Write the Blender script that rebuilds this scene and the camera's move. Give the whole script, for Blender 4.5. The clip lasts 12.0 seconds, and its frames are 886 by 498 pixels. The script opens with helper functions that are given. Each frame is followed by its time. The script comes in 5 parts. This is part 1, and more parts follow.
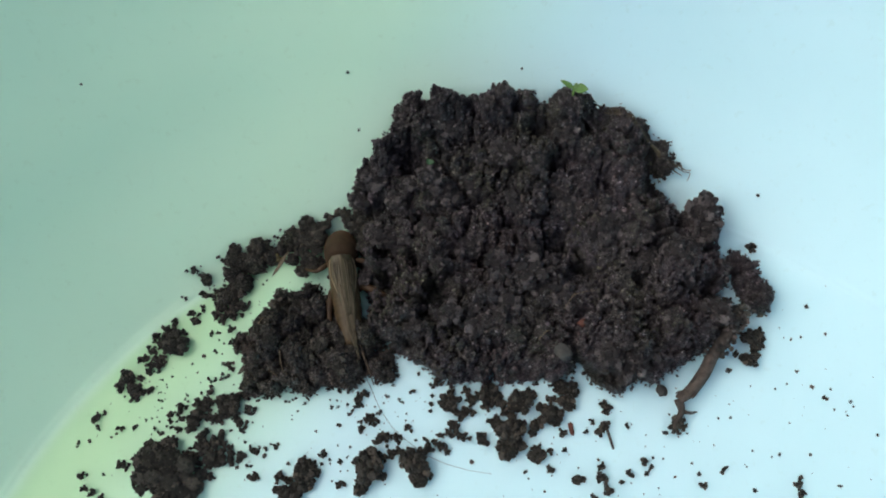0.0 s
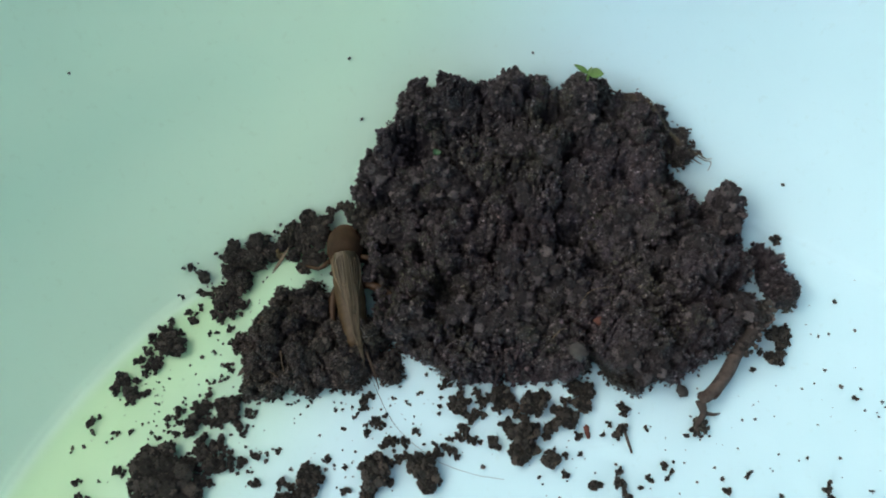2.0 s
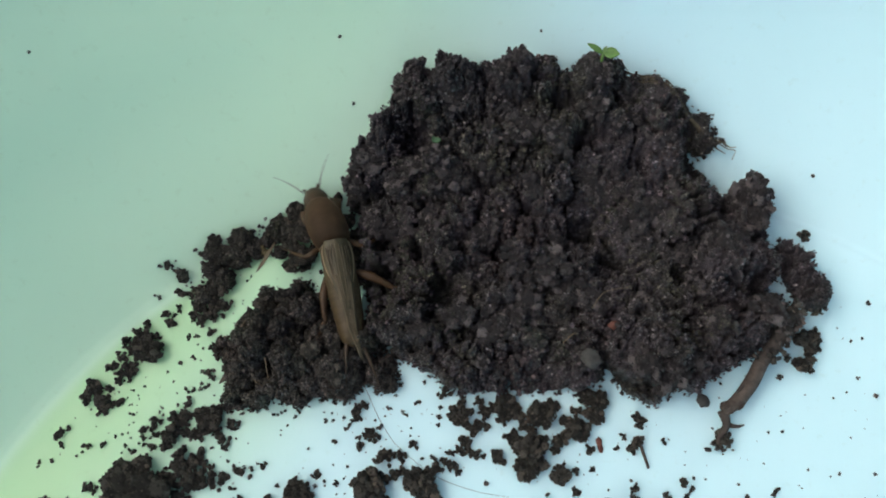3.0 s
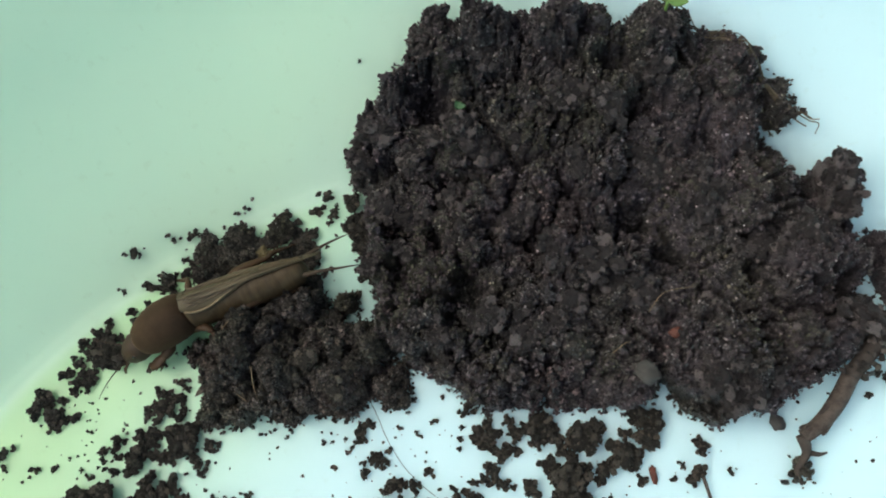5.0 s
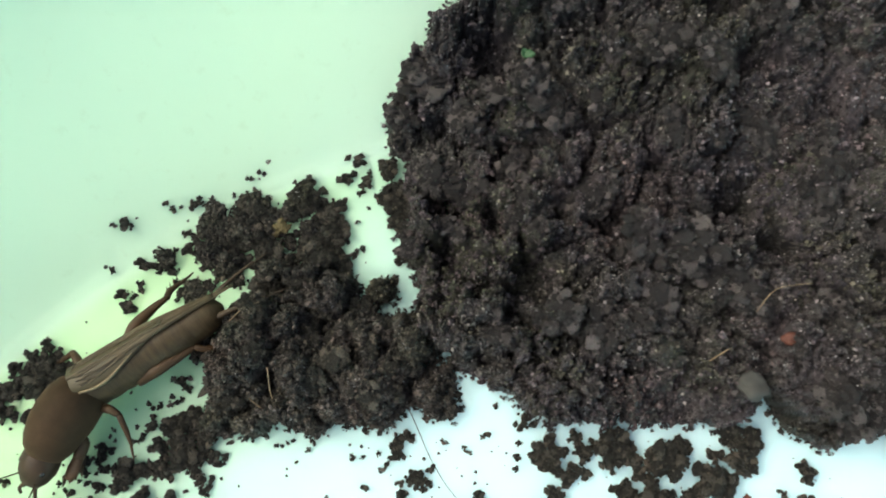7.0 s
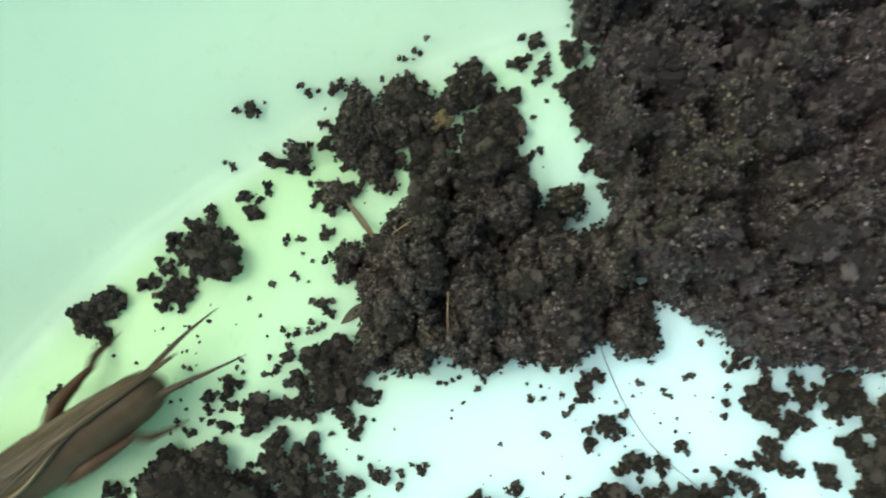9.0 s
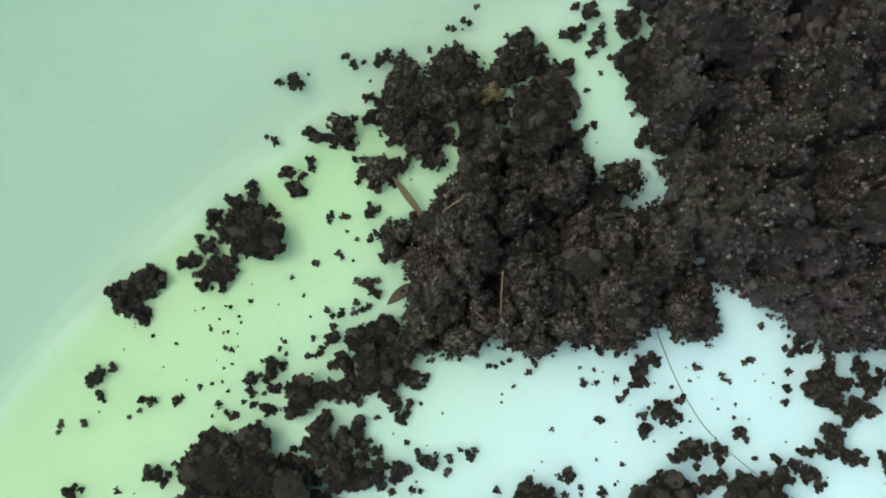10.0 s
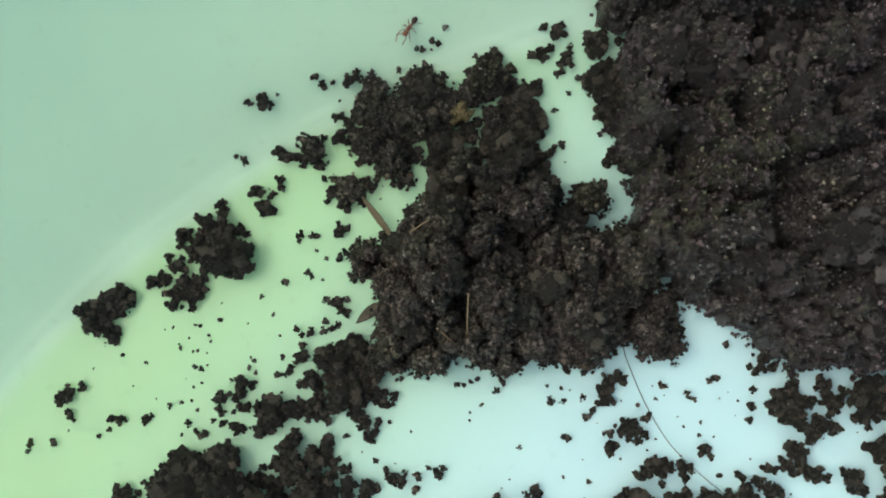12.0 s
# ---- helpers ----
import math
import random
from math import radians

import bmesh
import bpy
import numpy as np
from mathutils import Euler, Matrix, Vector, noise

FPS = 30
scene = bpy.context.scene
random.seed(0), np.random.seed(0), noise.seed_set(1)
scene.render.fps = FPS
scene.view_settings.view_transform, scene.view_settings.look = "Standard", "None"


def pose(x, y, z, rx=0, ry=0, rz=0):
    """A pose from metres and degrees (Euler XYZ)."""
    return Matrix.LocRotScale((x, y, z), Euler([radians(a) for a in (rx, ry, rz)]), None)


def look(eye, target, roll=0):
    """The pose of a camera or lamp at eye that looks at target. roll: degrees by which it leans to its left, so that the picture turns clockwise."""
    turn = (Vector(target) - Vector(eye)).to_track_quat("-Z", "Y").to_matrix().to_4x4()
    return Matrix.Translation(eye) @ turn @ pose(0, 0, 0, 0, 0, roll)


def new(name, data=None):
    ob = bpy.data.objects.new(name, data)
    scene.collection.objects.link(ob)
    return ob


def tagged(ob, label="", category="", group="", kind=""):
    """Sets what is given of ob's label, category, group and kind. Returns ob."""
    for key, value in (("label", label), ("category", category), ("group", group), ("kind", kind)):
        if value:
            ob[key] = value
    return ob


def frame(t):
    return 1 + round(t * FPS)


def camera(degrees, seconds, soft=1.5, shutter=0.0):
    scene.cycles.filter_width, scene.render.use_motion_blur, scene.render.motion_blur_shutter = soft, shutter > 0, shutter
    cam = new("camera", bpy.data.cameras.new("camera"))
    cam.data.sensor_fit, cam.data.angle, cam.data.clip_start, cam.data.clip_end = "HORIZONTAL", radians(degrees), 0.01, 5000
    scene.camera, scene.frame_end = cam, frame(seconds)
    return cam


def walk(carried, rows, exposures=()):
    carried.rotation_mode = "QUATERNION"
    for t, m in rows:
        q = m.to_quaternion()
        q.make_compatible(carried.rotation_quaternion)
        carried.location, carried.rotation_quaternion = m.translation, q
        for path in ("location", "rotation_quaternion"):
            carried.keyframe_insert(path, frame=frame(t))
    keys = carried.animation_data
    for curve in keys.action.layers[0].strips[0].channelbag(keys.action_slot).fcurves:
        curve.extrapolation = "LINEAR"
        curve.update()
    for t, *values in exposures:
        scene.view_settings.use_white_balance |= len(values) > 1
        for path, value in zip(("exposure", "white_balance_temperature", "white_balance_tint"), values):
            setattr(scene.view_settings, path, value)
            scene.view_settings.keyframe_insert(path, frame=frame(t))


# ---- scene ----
# ---- camera and its walk ----
cam = camera(60, 12.0, soft=1.9, shutter=0.4)
walk(cam, [
    (0, pose(-0.00061, 0.06345, 0.18533, 17.69, 4.58, -0.00)),
    (0.5, pose(-0.00070, 0.06361, 0.18566, 17.55, 4.75, -0.09)),
    (1, pose(-0.00049, 0.06411, 0.18529, 17.26, 5.01, -0.10)),
    (1.5, pose(-0.00098, 0.06431, 0.18515, 17.18, 5.03, -0.29)),
    (2, pose(-0.00182, 0.06715, 0.17729, 16.93, 5.10, -0.26)),
    (2.5, pose(-0.00307, 0.07046, 0.17039, 16.37, 4.82, -0.23)),
    (3, pose(-0.00408, 0.07362, 0.16394, 15.88, 4.70, -0.38)),
    (5, pose(-0.01257, 0.08186, 0.13825, 14.74, 3.62, -0.09)),
    (5.5, pose(-0.01442, 0.08405, 0.13281, 14.24, 3.54, 0.17)),
    (6, pose(-0.01689, 0.08566, 0.12694, 14.05, 3.27, 0.34)),
    (6.5, pose(-0.01966, 0.08667, 0.12109, 13.84, 3.04, 0.67)),
    (8.3, pose(-0.04301, 0.09618, 0.10541, 6.96, -0.38, 2.11)),
    (8.5, pose(-0.04630, 0.09540, 0.10330, 6.64, -0.68, 2.21)),
    (9, pose(-0.05327, 0.09110, 0.09670, 6.15, 0.15, 2.43)),
    (9.5, pose(-0.05697, 0.09060, 0.09276, 5.27, 0.64, 2.73)),
    (10, pose(-0.05816, 0.09074, 0.09321, 4.85, 0.82, 2.73)),
    (10.5, pose(-0.05832, 0.09062, 0.09344, 4.70, 0.90, 2.78)),
    (11, pose(-0.05645, 0.09204, 0.09392, 4.45, 0.72, 2.81)),
    (11.5, pose(-0.05598, 0.09244, 0.09387, 4.63, 0.48, 2.71)),
    (12, pose(-0.05547, 0.09348, 0.09406, 4.65, 0.21, 2.68)),
], exposures=[
    (0, -0.47, 6370, 9), (1.5, -0.47, 6370, 9), (3.0, -0.43, 6430, 9), (5.0, -0.17, 6660, 6), (6.5, 0.3, 6900, 3), (8.5, 0.36, 6920, -1),
    (9.0, 0.24, 6800, -2), (9.5, -0.04, 6720, 2), (10.5, -0.24, 6700, 2), (12.0, -0.28, 6700, 2)])

# ---- daylight: bright hazy sky, soft sun ----
world = bpy.data.worlds.new("sky")
scene.world = world
world.use_nodes = True
wn, wl = world.node_tree.nodes, world.node_tree.links
sky = wn.new("ShaderNodeTexSky")
sky.sky_type, sky.sun_disc = "NISHITA", False
sky.air_density, sky.dust_density = 0.8, 6.0
sky.sun_elevation, sky.sun_rotation = radians(51), radians(-71)
wl.new(sky.outputs[0], wn["Background"].inputs[0])
wn["Background"].inputs[1].default_value = 0.19
sun = new("sun", bpy.data.lights.new("sun", "SUN"))
sun.data.energy, sun.data.angle, sun.data.color = 1.35, radians(44), (1.0, 0.985, 0.96)
sun.matrix_world = look((-0.6, -0.2, 0.77), (0, 0, 0))

MM = 0.001
rng = np.random.default_rng(7)


# ---- materials ----
def material(name, rough=0.6, spec=0.4):
    m = bpy.data.materials.new(name)
    m.use_nodes = True
    b = m.node_tree.nodes["Principled BSDF"]
    b.inputs["Roughness"].default_value = rough
    b.inputs["Specular IOR Level"].default_value = spec
    return m, m.node_tree.nodes, m.node_tree.links, b


def ramp(nodes, stops):
    r = nodes.new("ShaderNodeValToRGB")
    while len(r.color_ramp.elements) < len(stops):
        r.color_ramp.elements.new(0.5)
    for e, (p, c) in zip(r.color_ramp.elements, stops):
        e.position, e.color = p, (*c, 1)
    return r


def noise_node(nodes, links, scale, detail=4.0, rough=0.6):
    c = nodes.new("ShaderNodeTexCoord")
    n = nodes.new("ShaderNodeTexNoise")
    n.inputs["Scale"].default_value, n.inputs["Detail"].default_value, n.inputs["Roughness"].default_value = scale, detail, rough
    links.new(c.outputs["Object"], n.inputs["Vector"])
    return n


def mix(nodes, links, a, b, fac, mode="MIX"):
    m = nodes.new("ShaderNodeMix")
    m.data_type, m.blend_type = "RGBA", mode
    for value, slot in ((fac, 0), (a, 6), (b, 7)):
        if isinstance(value, (int, float)):
            m.inputs[slot].default_value = value
        elif isinstance(value, tuple):
            m.inputs[slot].default_value = (*value, 1)
        else:
            links.new(value, m.inputs[slot])
    return m.outputs[2]


def bump(nodes, links, bsdf, height, strength, distance):
    b = nodes.new("ShaderNodeBump")
    b.inputs["Strength"].default_value, b.inputs["Distance"].default_value = strength, distance
    links.new(height, b.inputs["Height"])
    links.new(b.outputs[0], bsdf.inputs["Normal"])


def soil_material(name, dark, mid, light, scale, pale=(0.19, 0.17, 0.15)):
    """Moist crumbly earth: every grain its own shade, a few pale mineral grains."""
    m, n, l, b = material(name, 0.8, 0.35)
    g = n.new("ShaderNodeNewGeometry")
    r = ramp(n, [(0.0, dark), (0.5, mid), (0.9, light), (0.975, pale)])
    l.new(g.outputs["Random Per Island"], r.inputs[0])
    big = noise_node(n, l, scale, 5)
    patches = ramp(n, [(0.32, (0.42, 0.42, 0.42)), (0.68, (1.5, 1.45, 1.43))])
    l.new(big.outputs[0], patches.inputs[0])
    c = mix(n, l, r.outputs[0], patches.outputs[0], 1.0, "MULTIPLY")
    tone = noise_node(n, l, scale * 0.45, 3)
    hues = ramp(n, [(0.36, (0.88, 0.98, 0.66)), (0.46, (0.98, 1, 0.93)), (0.55, (1.05, 0.99, 1.06)), (0.68, (1.14, 0.97, 0.92))])
    l.new(tone.outputs[0], hues.inputs[0])
    c = mix(n, l, c, hues.outputs[0], 1.0, "MULTIPLY")
    fine = noise_node(n, l, scale * 14, 7, 0.75)
    grain = ramp(n, [(0.32, (0.5, 0.5, 0.5)), (0.66, (1.25, 1.25, 1.25))])
    l.new(fine.outputs[0], grain.inputs[0])
    c = mix(n, l, c, grain.outputs[0], 0.8, "MULTIPLY")
    l.new(c, b.inputs["Base Color"])
    gloss = ramp(n, [(0.0, (0.3, 0.3, 0.3)), (0.16, (0.42, 0.42, 0.42)), (0.2, (0.85, 0.85, 0.85))])
    mixed = n.new("ShaderNodeMath")
    mixed.operation = "FRACT"
    times = n.new("ShaderNodeMath")
    times.operation = "MULTIPLY"
    times.inputs[1].default_value = 37.0
    l.new(g.outputs["Random Per Island"], times.inputs[0])
    l.new(times.outputs[0], mixed.inputs[0])
    l.new(mixed.outputs[0], gloss.inputs[0])
    l.new(gloss.outputs[0], b.inputs["Roughness"])
    bump(n, l, b, fine.outputs[0], 0.9, 0.0007)
    return m


def plain_material(name, c1, c2, scale, rough=0.6, spec=0.4, strength=0.3, distance=0.0002, stretch=(1, 1, 1)):
    m, n, l, b = material(name, rough, spec)
    t = noise_node(n, l, scale, 6, 0.65)
    mp = n.new("ShaderNodeMapping")
    mp.inputs["Scale"].default_value = stretch
    l.new(t.inputs["Vector"].links[0].from_socket, mp.inputs[0])
    l.new(mp.outputs[0], t.inputs["Vector"])
    r = ramp(n, [(0.3, c1), (0.7, c2)])
    l.new(t.outputs[0], r.inputs[0])
    l.new(r.outputs[0], b.inputs["Base Color"])
    bump(n, l, b, t.outputs[0], strength, distance)
    return m


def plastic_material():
    """Thin white plastic that lets light seep sideways; the greener, dimmer light of one side is put into its colour,
    most on its floor.
    """
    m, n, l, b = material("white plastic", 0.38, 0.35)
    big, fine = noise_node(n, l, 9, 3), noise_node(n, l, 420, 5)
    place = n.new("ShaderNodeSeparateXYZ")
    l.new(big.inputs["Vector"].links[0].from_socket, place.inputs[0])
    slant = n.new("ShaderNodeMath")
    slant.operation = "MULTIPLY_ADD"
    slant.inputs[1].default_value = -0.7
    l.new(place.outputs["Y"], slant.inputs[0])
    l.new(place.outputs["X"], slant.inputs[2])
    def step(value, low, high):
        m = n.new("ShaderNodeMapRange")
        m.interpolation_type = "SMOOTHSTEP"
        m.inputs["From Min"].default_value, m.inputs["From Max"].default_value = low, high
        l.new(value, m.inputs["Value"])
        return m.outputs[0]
    # green-to-blue cast of the light, and the dimmer floor, put into the base colour
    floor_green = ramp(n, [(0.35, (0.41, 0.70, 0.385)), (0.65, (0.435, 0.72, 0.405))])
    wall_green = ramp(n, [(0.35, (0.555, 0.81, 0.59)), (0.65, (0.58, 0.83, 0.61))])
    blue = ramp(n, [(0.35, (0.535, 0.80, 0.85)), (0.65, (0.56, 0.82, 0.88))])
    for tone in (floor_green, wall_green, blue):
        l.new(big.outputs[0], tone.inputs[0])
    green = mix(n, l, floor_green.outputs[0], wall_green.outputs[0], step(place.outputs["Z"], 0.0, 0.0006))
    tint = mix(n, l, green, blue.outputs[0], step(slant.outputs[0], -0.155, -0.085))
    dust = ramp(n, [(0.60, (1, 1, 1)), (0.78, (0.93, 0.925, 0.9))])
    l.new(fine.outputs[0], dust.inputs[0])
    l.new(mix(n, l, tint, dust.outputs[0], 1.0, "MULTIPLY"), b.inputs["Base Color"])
    rr = ramp(n, [(0.3, (0.32, 0.32, 0.32)), (0.7, (0.5, 0.5, 0.5))])
    l.new(fine.outputs[0], rr.inputs[0])
    l.new(rr.outputs[0], b.inputs["Roughness"])
    b.subsurface_method = "BURLEY"
    b.inputs["Subsurface Weight"].default_value = 0.75
    b.inputs["Subsurface Radius"].default_value = (1.0, 1.0, 1.0)
    b.inputs["Subsurface Scale"].default_value = 0.006
    bump(n, l, b, fine.outputs[0], 0.05, 0.0002)
    return m


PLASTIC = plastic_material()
GROUND = plain_material("dull paving", (0.16, 0.16, 0.15), (0.24, 0.23, 0.21), 6, 0.9)
SOIL = soil_material("moist earth", (0.02, 0.0178, 0.0188), (0.0545, 0.0503, 0.0538), (0.151, 0.141, 0.15), 90, (0.36, 0.335, 0.34))
SOIL_CRUMB = soil_material("moist earth crumb", (0.0185, 0.0165, 0.0174), (0.05, 0.0445, 0.0473), (0.128, 0.115, 0.121), 120, (0.21, 0.19, 0.194))
# same earth, with the greener light of one side put into these two colours
SOIL_GREENLIT = soil_material("moist earth in greener light", (0.0175, 0.0168, 0.0138), (0.046, 0.044, 0.0367), (0.112, 0.105, 0.0895), 90, (0.19, 0.168, 0.142))
SOIL_FLOOR = soil_material("moist earth crumbs", (0.01643, 0.01581, 0.01294), (0.03763, 0.03641, 0.03018), (0.1102, 0.104, 0.09016), 160, (0.159, 0.1377, 0.1127))
VELVET = plain_material("brown velvety shell", (0.017, 0.0098, 0.0046), (0.052, 0.031, 0.015), 170, 0.75, 0.2, 0.35, 0.0001)
velvet = VELVET.node_tree.nodes["Principled BSDF"].inputs
velvet["Sheen Weight"].default_value, velvet["Sheen Roughness"].default_value, velvet["Sheen Tint"].default_value = 0.25, 0.4, (0.5, 0.3, 0.18, 1)
HEADCASE = plain_material("dark brown shell", (0.026, 0.0145, 0.0064), (0.05, 0.028, 0.0125), 500, 0.55, 0.35)
BELLY = plain_material("dusty brown belly skin", (0.036, 0.0232, 0.01), (0.08, 0.055, 0.0245), 300, 0.55, 0.35, 0.5, 0.0002, (1, 5, 1))
WING = plain_material("veined brown wing", (0.024, 0.0188, 0.0085), (0.09, 0.074, 0.037), 260, 0.5, 0.35, 0.3, 0.0002, (1.6, 0.7, 1))
WINGTIP = plain_material("folded pale wing", (0.036, 0.027, 0.014), (0.125, 0.097, 0.055), 300, 0.55, 0.3, 0.4, 0.0002, (3, 0.5, 1))
VEIN = plain_material("wing vein", (0.075, 0.056, 0.03), (0.15, 0.115, 0.065), 300, 0.5)
DARKVEIN = plain_material("dark wing vein", (0.012, 0.009, 0.0045), (0.028, 0.02, 0.01), 300, 0.5)
CREAM = plain_material("pale wing edge", (0.16, 0.12, 0.065), (0.26, 0.2, 0.12), 300, 0.5)
LEG = plain_material("reddish brown leg", (0.032, 0.018, 0.0078), (0.068, 0.037, 0.0155), 400, 0.55, 0.3)
CERCUS = plain_material("dark tail feeler", (0.022, 0.0135, 0.0065), (0.05, 0.031, 0.014), 500, 0.6)
EYE = plain_material("black eye", (0.008, 0.006, 0.005), (0.015, 0.011, 0.009), 300, 0.15, 0.6)
ANT = plain_material("red brown ant", (0.13, 0.045, 0.025), (0.2, 0.075, 0.04), 900, 0.3, 0.5)
ANT_DARK = plain_material("dark ant gaster", (0.02, 0.012, 0.01), (0.05, 0.026, 0.018), 900, 0.25, 0.5)
BARK = plain_material("dirty root bark", (0.03, 0.024, 0.02), (0.11, 0.091, 0.076), 260, 0.85, 0.25, 0.9, 0.0006, (2, 2, 0.6))
DARKBARK = plain_material("dark wet bark", (0.025, 0.02, 0.017), (0.07, 0.058, 0.048), 260, 0.8, 0.3, 0.9, 0.0006)
STRAW = plain_material("dry straw", (0.13, 0.095, 0.055), (0.27, 0.2, 0.125), 400, 0.6)
OLDSTRAW = plain_material("dull old straw", (0.06, 0.048, 0.026), (0.15, 0.12, 0.07), 400, 0.7)
DRYLEAF = plain_material("dry olive leaf", (0.03, 0.026, 0.017), (0.06, 0.052, 0.031), 260, 0.6)
YELLOW = plain_material("yellowish rotten leaf", (0.045, 0.038, 0.018), (0.17, 0.135, 0.055), 900, 0.65)
LEAF = plain_material("fresh leaf", (0.07, 0.15, 0.035), (0.13, 0.25, 0.06), 300, 0.4)
MOSS = plain_material("dark green moss", (0.012, 0.05, 0.018), (0.035, 0.12, 0.045), 700, 0.5, 0.4, 0.8, 0.0004)
RED = plain_material("rust red scrap", (0.05, 0.016, 0.01), (0.115, 0.036, 0.022), 500, 0.7)
STONE = plain_material("grey pebble", (0.03, 0.03, 0.027), (0.062, 0.06, 0.054), 350, 0.8)
HAIR = plain_material("dark hair", (0.02, 0.018, 0.015), (0.05, 0.042, 0.035), 300, 0.5)
# real pale grains, and glints off the earth put in as pale colour
SPECK = plain_material("pale mineral grain and glint", (0.22, 0.21, 0.21), (0.46, 0.45, 0.45), 900, 0.5)
WHITE = plain_material("pale mineral flake", (0.55, 0.53, 0.56), (0.7, 0.69, 0.7), 300, 0.3)


# ---- building helpers ----
def smooth(me, on=True):
    me.polygons.foreach_set("use_smooth", [on] * len(me.polygons))
    return me


def mesh_of(name, verts, faces, mat, shade=True):
    me = bpy.data.meshes.new(name)
    me.from_pydata(np.asarray(verts).tolist(), [], faces.tolist() if isinstance(faces, np.ndarray) else faces)
    me.materials.append(mat)
    return smooth(me, shade)


def part(name, shape, mat, parent, label="", kind="", shade=True):
    """Links verts and faces as one mesh object under a thing or a part."""
    ob = new(name, mesh_of(name, *shape, mat, shade))
    ob.parent = parent
    return tagged(ob, label, kind=kind)


def thing(name, shape, mat, label, category, at=None, group="", kind=""):
    ob = new(name, mesh_of(name, *shape, mat) if shape else None)
    if at is not None:
        ob.matrix_basis = at
    return tagged(ob, label, category, group, kind)


def merged(*shapes):
    verts, faces, k = [], [], 0
    for v, f in shapes:
        verts += [tuple(p) for p in v]
        faces += [tuple(i + k for i in q) for q in f]
        k = len(verts)
    return verts, faces


def tube(points, radii, n=8, flat=1.0, cap=True):
    """A round bar through the points, with a radius at each. flat squeezes it in height."""
    pts = [Vector(p) for p in points]
    verts, faces = [], []
    up = Vector((0, 0, 1))
    for i, p in enumerate(pts):
        d = (pts[min(i + 1, len(pts) - 1)] - pts[max(i - 1, 0)]).normalized()
        if abs(d.dot(up)) > 0.95:
            up = Vector((0, 1, 0)) if abs(d.y) < 0.9 else Vector((1, 0, 0))
        side = d.cross(up).normalized()
        top = side.cross(d)
        for k in range(n):
            a = 2 * math.pi * k / n
            verts.append(p + radii[i] * (math.cos(a) * side + flat * math.sin(a) * top))
    for i in range(len(pts) - 1):
        for k in range(n):
            faces.append((i * n + k, i * n + (k + 1) % n, (i + 1) * n + (k + 1) % n, (i + 1) * n + k))
    if cap:
        faces += [tuple(reversed(range(n))), tuple(range((len(pts) - 1) * n, len(pts) * n))]
    return verts, faces


def curved(points, radii, steps=6, n=6, flat=1.0):
    """A tube along a smooth curve through a few points (Catmull-Rom)."""
    p = [Vector(q) for q in points]
    p = [2 * p[0] - p[1]] + p + [2 * p[-1] - p[-2]]
    r = list(radii)
    out, rad = [], []
    for i in range(1, len(p) - 2):
        for s in range(steps):
            t = s / steps
            a, b, c, d = p[i - 1], p[i], p[i + 1], p[i + 2]
            out.append(0.5 * (2 * b + (c - a) * t + (2 * a - 5 * b + 4 * c - d) * t * t + (3 * b - a - 3 * c + d) * t ** 3))
            rad.append(r[i - 1] + (r[i] - r[i - 1]) * t)
    return tube(out + [p[-2]], rad + [r[-1]], n, flat)


def ico(level):
    bm = bmesh.new()
    bmesh.ops.create_icosphere(bm, subdivisions=level, radius=1)
    v = np.array([q.co[:] for q in bm.verts])
    f = np.array([[q.index for q in t.verts] for t in bm.faces])
    bm.free()
    return v, f


ICO = {k: ico(k) for k in (1, 2, 3, 4)}
ICO[0] = (np.array([(1, 0, 0), (-1, 0, 0), (0, 1, 0), (0, -1, 0), (0, 0, 1), (0, 0, -1)], float),
          np.array([(0, 2, 4), (2, 1, 4), (1, 3, 4), (3, 0, 4), (2, 0, 5), (1, 2, 5), (3, 1, 5), (0, 3, 5)]))


def blob(centre, size, level=2, rough=0.0, freq=1.0, seed=0):
    """An ellipsoid with an uneven surface."""
    v, f = ICO[level]
    k = np.array([1 + rough * noise.noise(Vector(p) * freq + Vector((seed * 7.3, seed * 3.1, 0))) for p in v])
    return (v * k[:, None] * np.array(size) + np.array(centre)).tolist(), f.tolist()


def grains(places, radii, level=1, jitter=0.28, squash=0.75):
    """Many uneven grains, each turned and stretched its own way, in one pair of verts and faces."""
    v, f = ICO[level]
    n = len(places)
    q = rng.normal(size=(n, 4))
    q /= np.linalg.norm(q, axis=1, keepdims=True)
    w, x, y, z = q.T
    turn = np.stack([np.stack([1 - 2 * (y * y + z * z), 2 * (x * y - z * w), 2 * (x * z + y * w)], -1),
                     np.stack([2 * (x * y + z * w), 1 - 2 * (x * x + z * z), 2 * (y * z - x * w)], -1),
                     np.stack([2 * (x * z - y * w), 2 * (y * z + x * w), 1 - 2 * (x * x + y * y)], -1)], 1)
    stretch = rng.uniform(squash, 1.3, size=(n, 1, 3))
    local = v[None] * stretch * (1 + rng.uniform(-jitter, jitter, size=(n, len(v), 1)))
    out = np.einsum("nij,nvj->nvi", turn, local) * np.asarray(radii)[:, None, None] + np.asarray(places)[:, None, :]
    return out.reshape(-1, 3), (f[None] + (np.arange(n) * len(v))[:, None, None]).reshape(-1, 3)


# ---- basin ----
FLOOR_R, SLOPE = 0.1369, 0.70


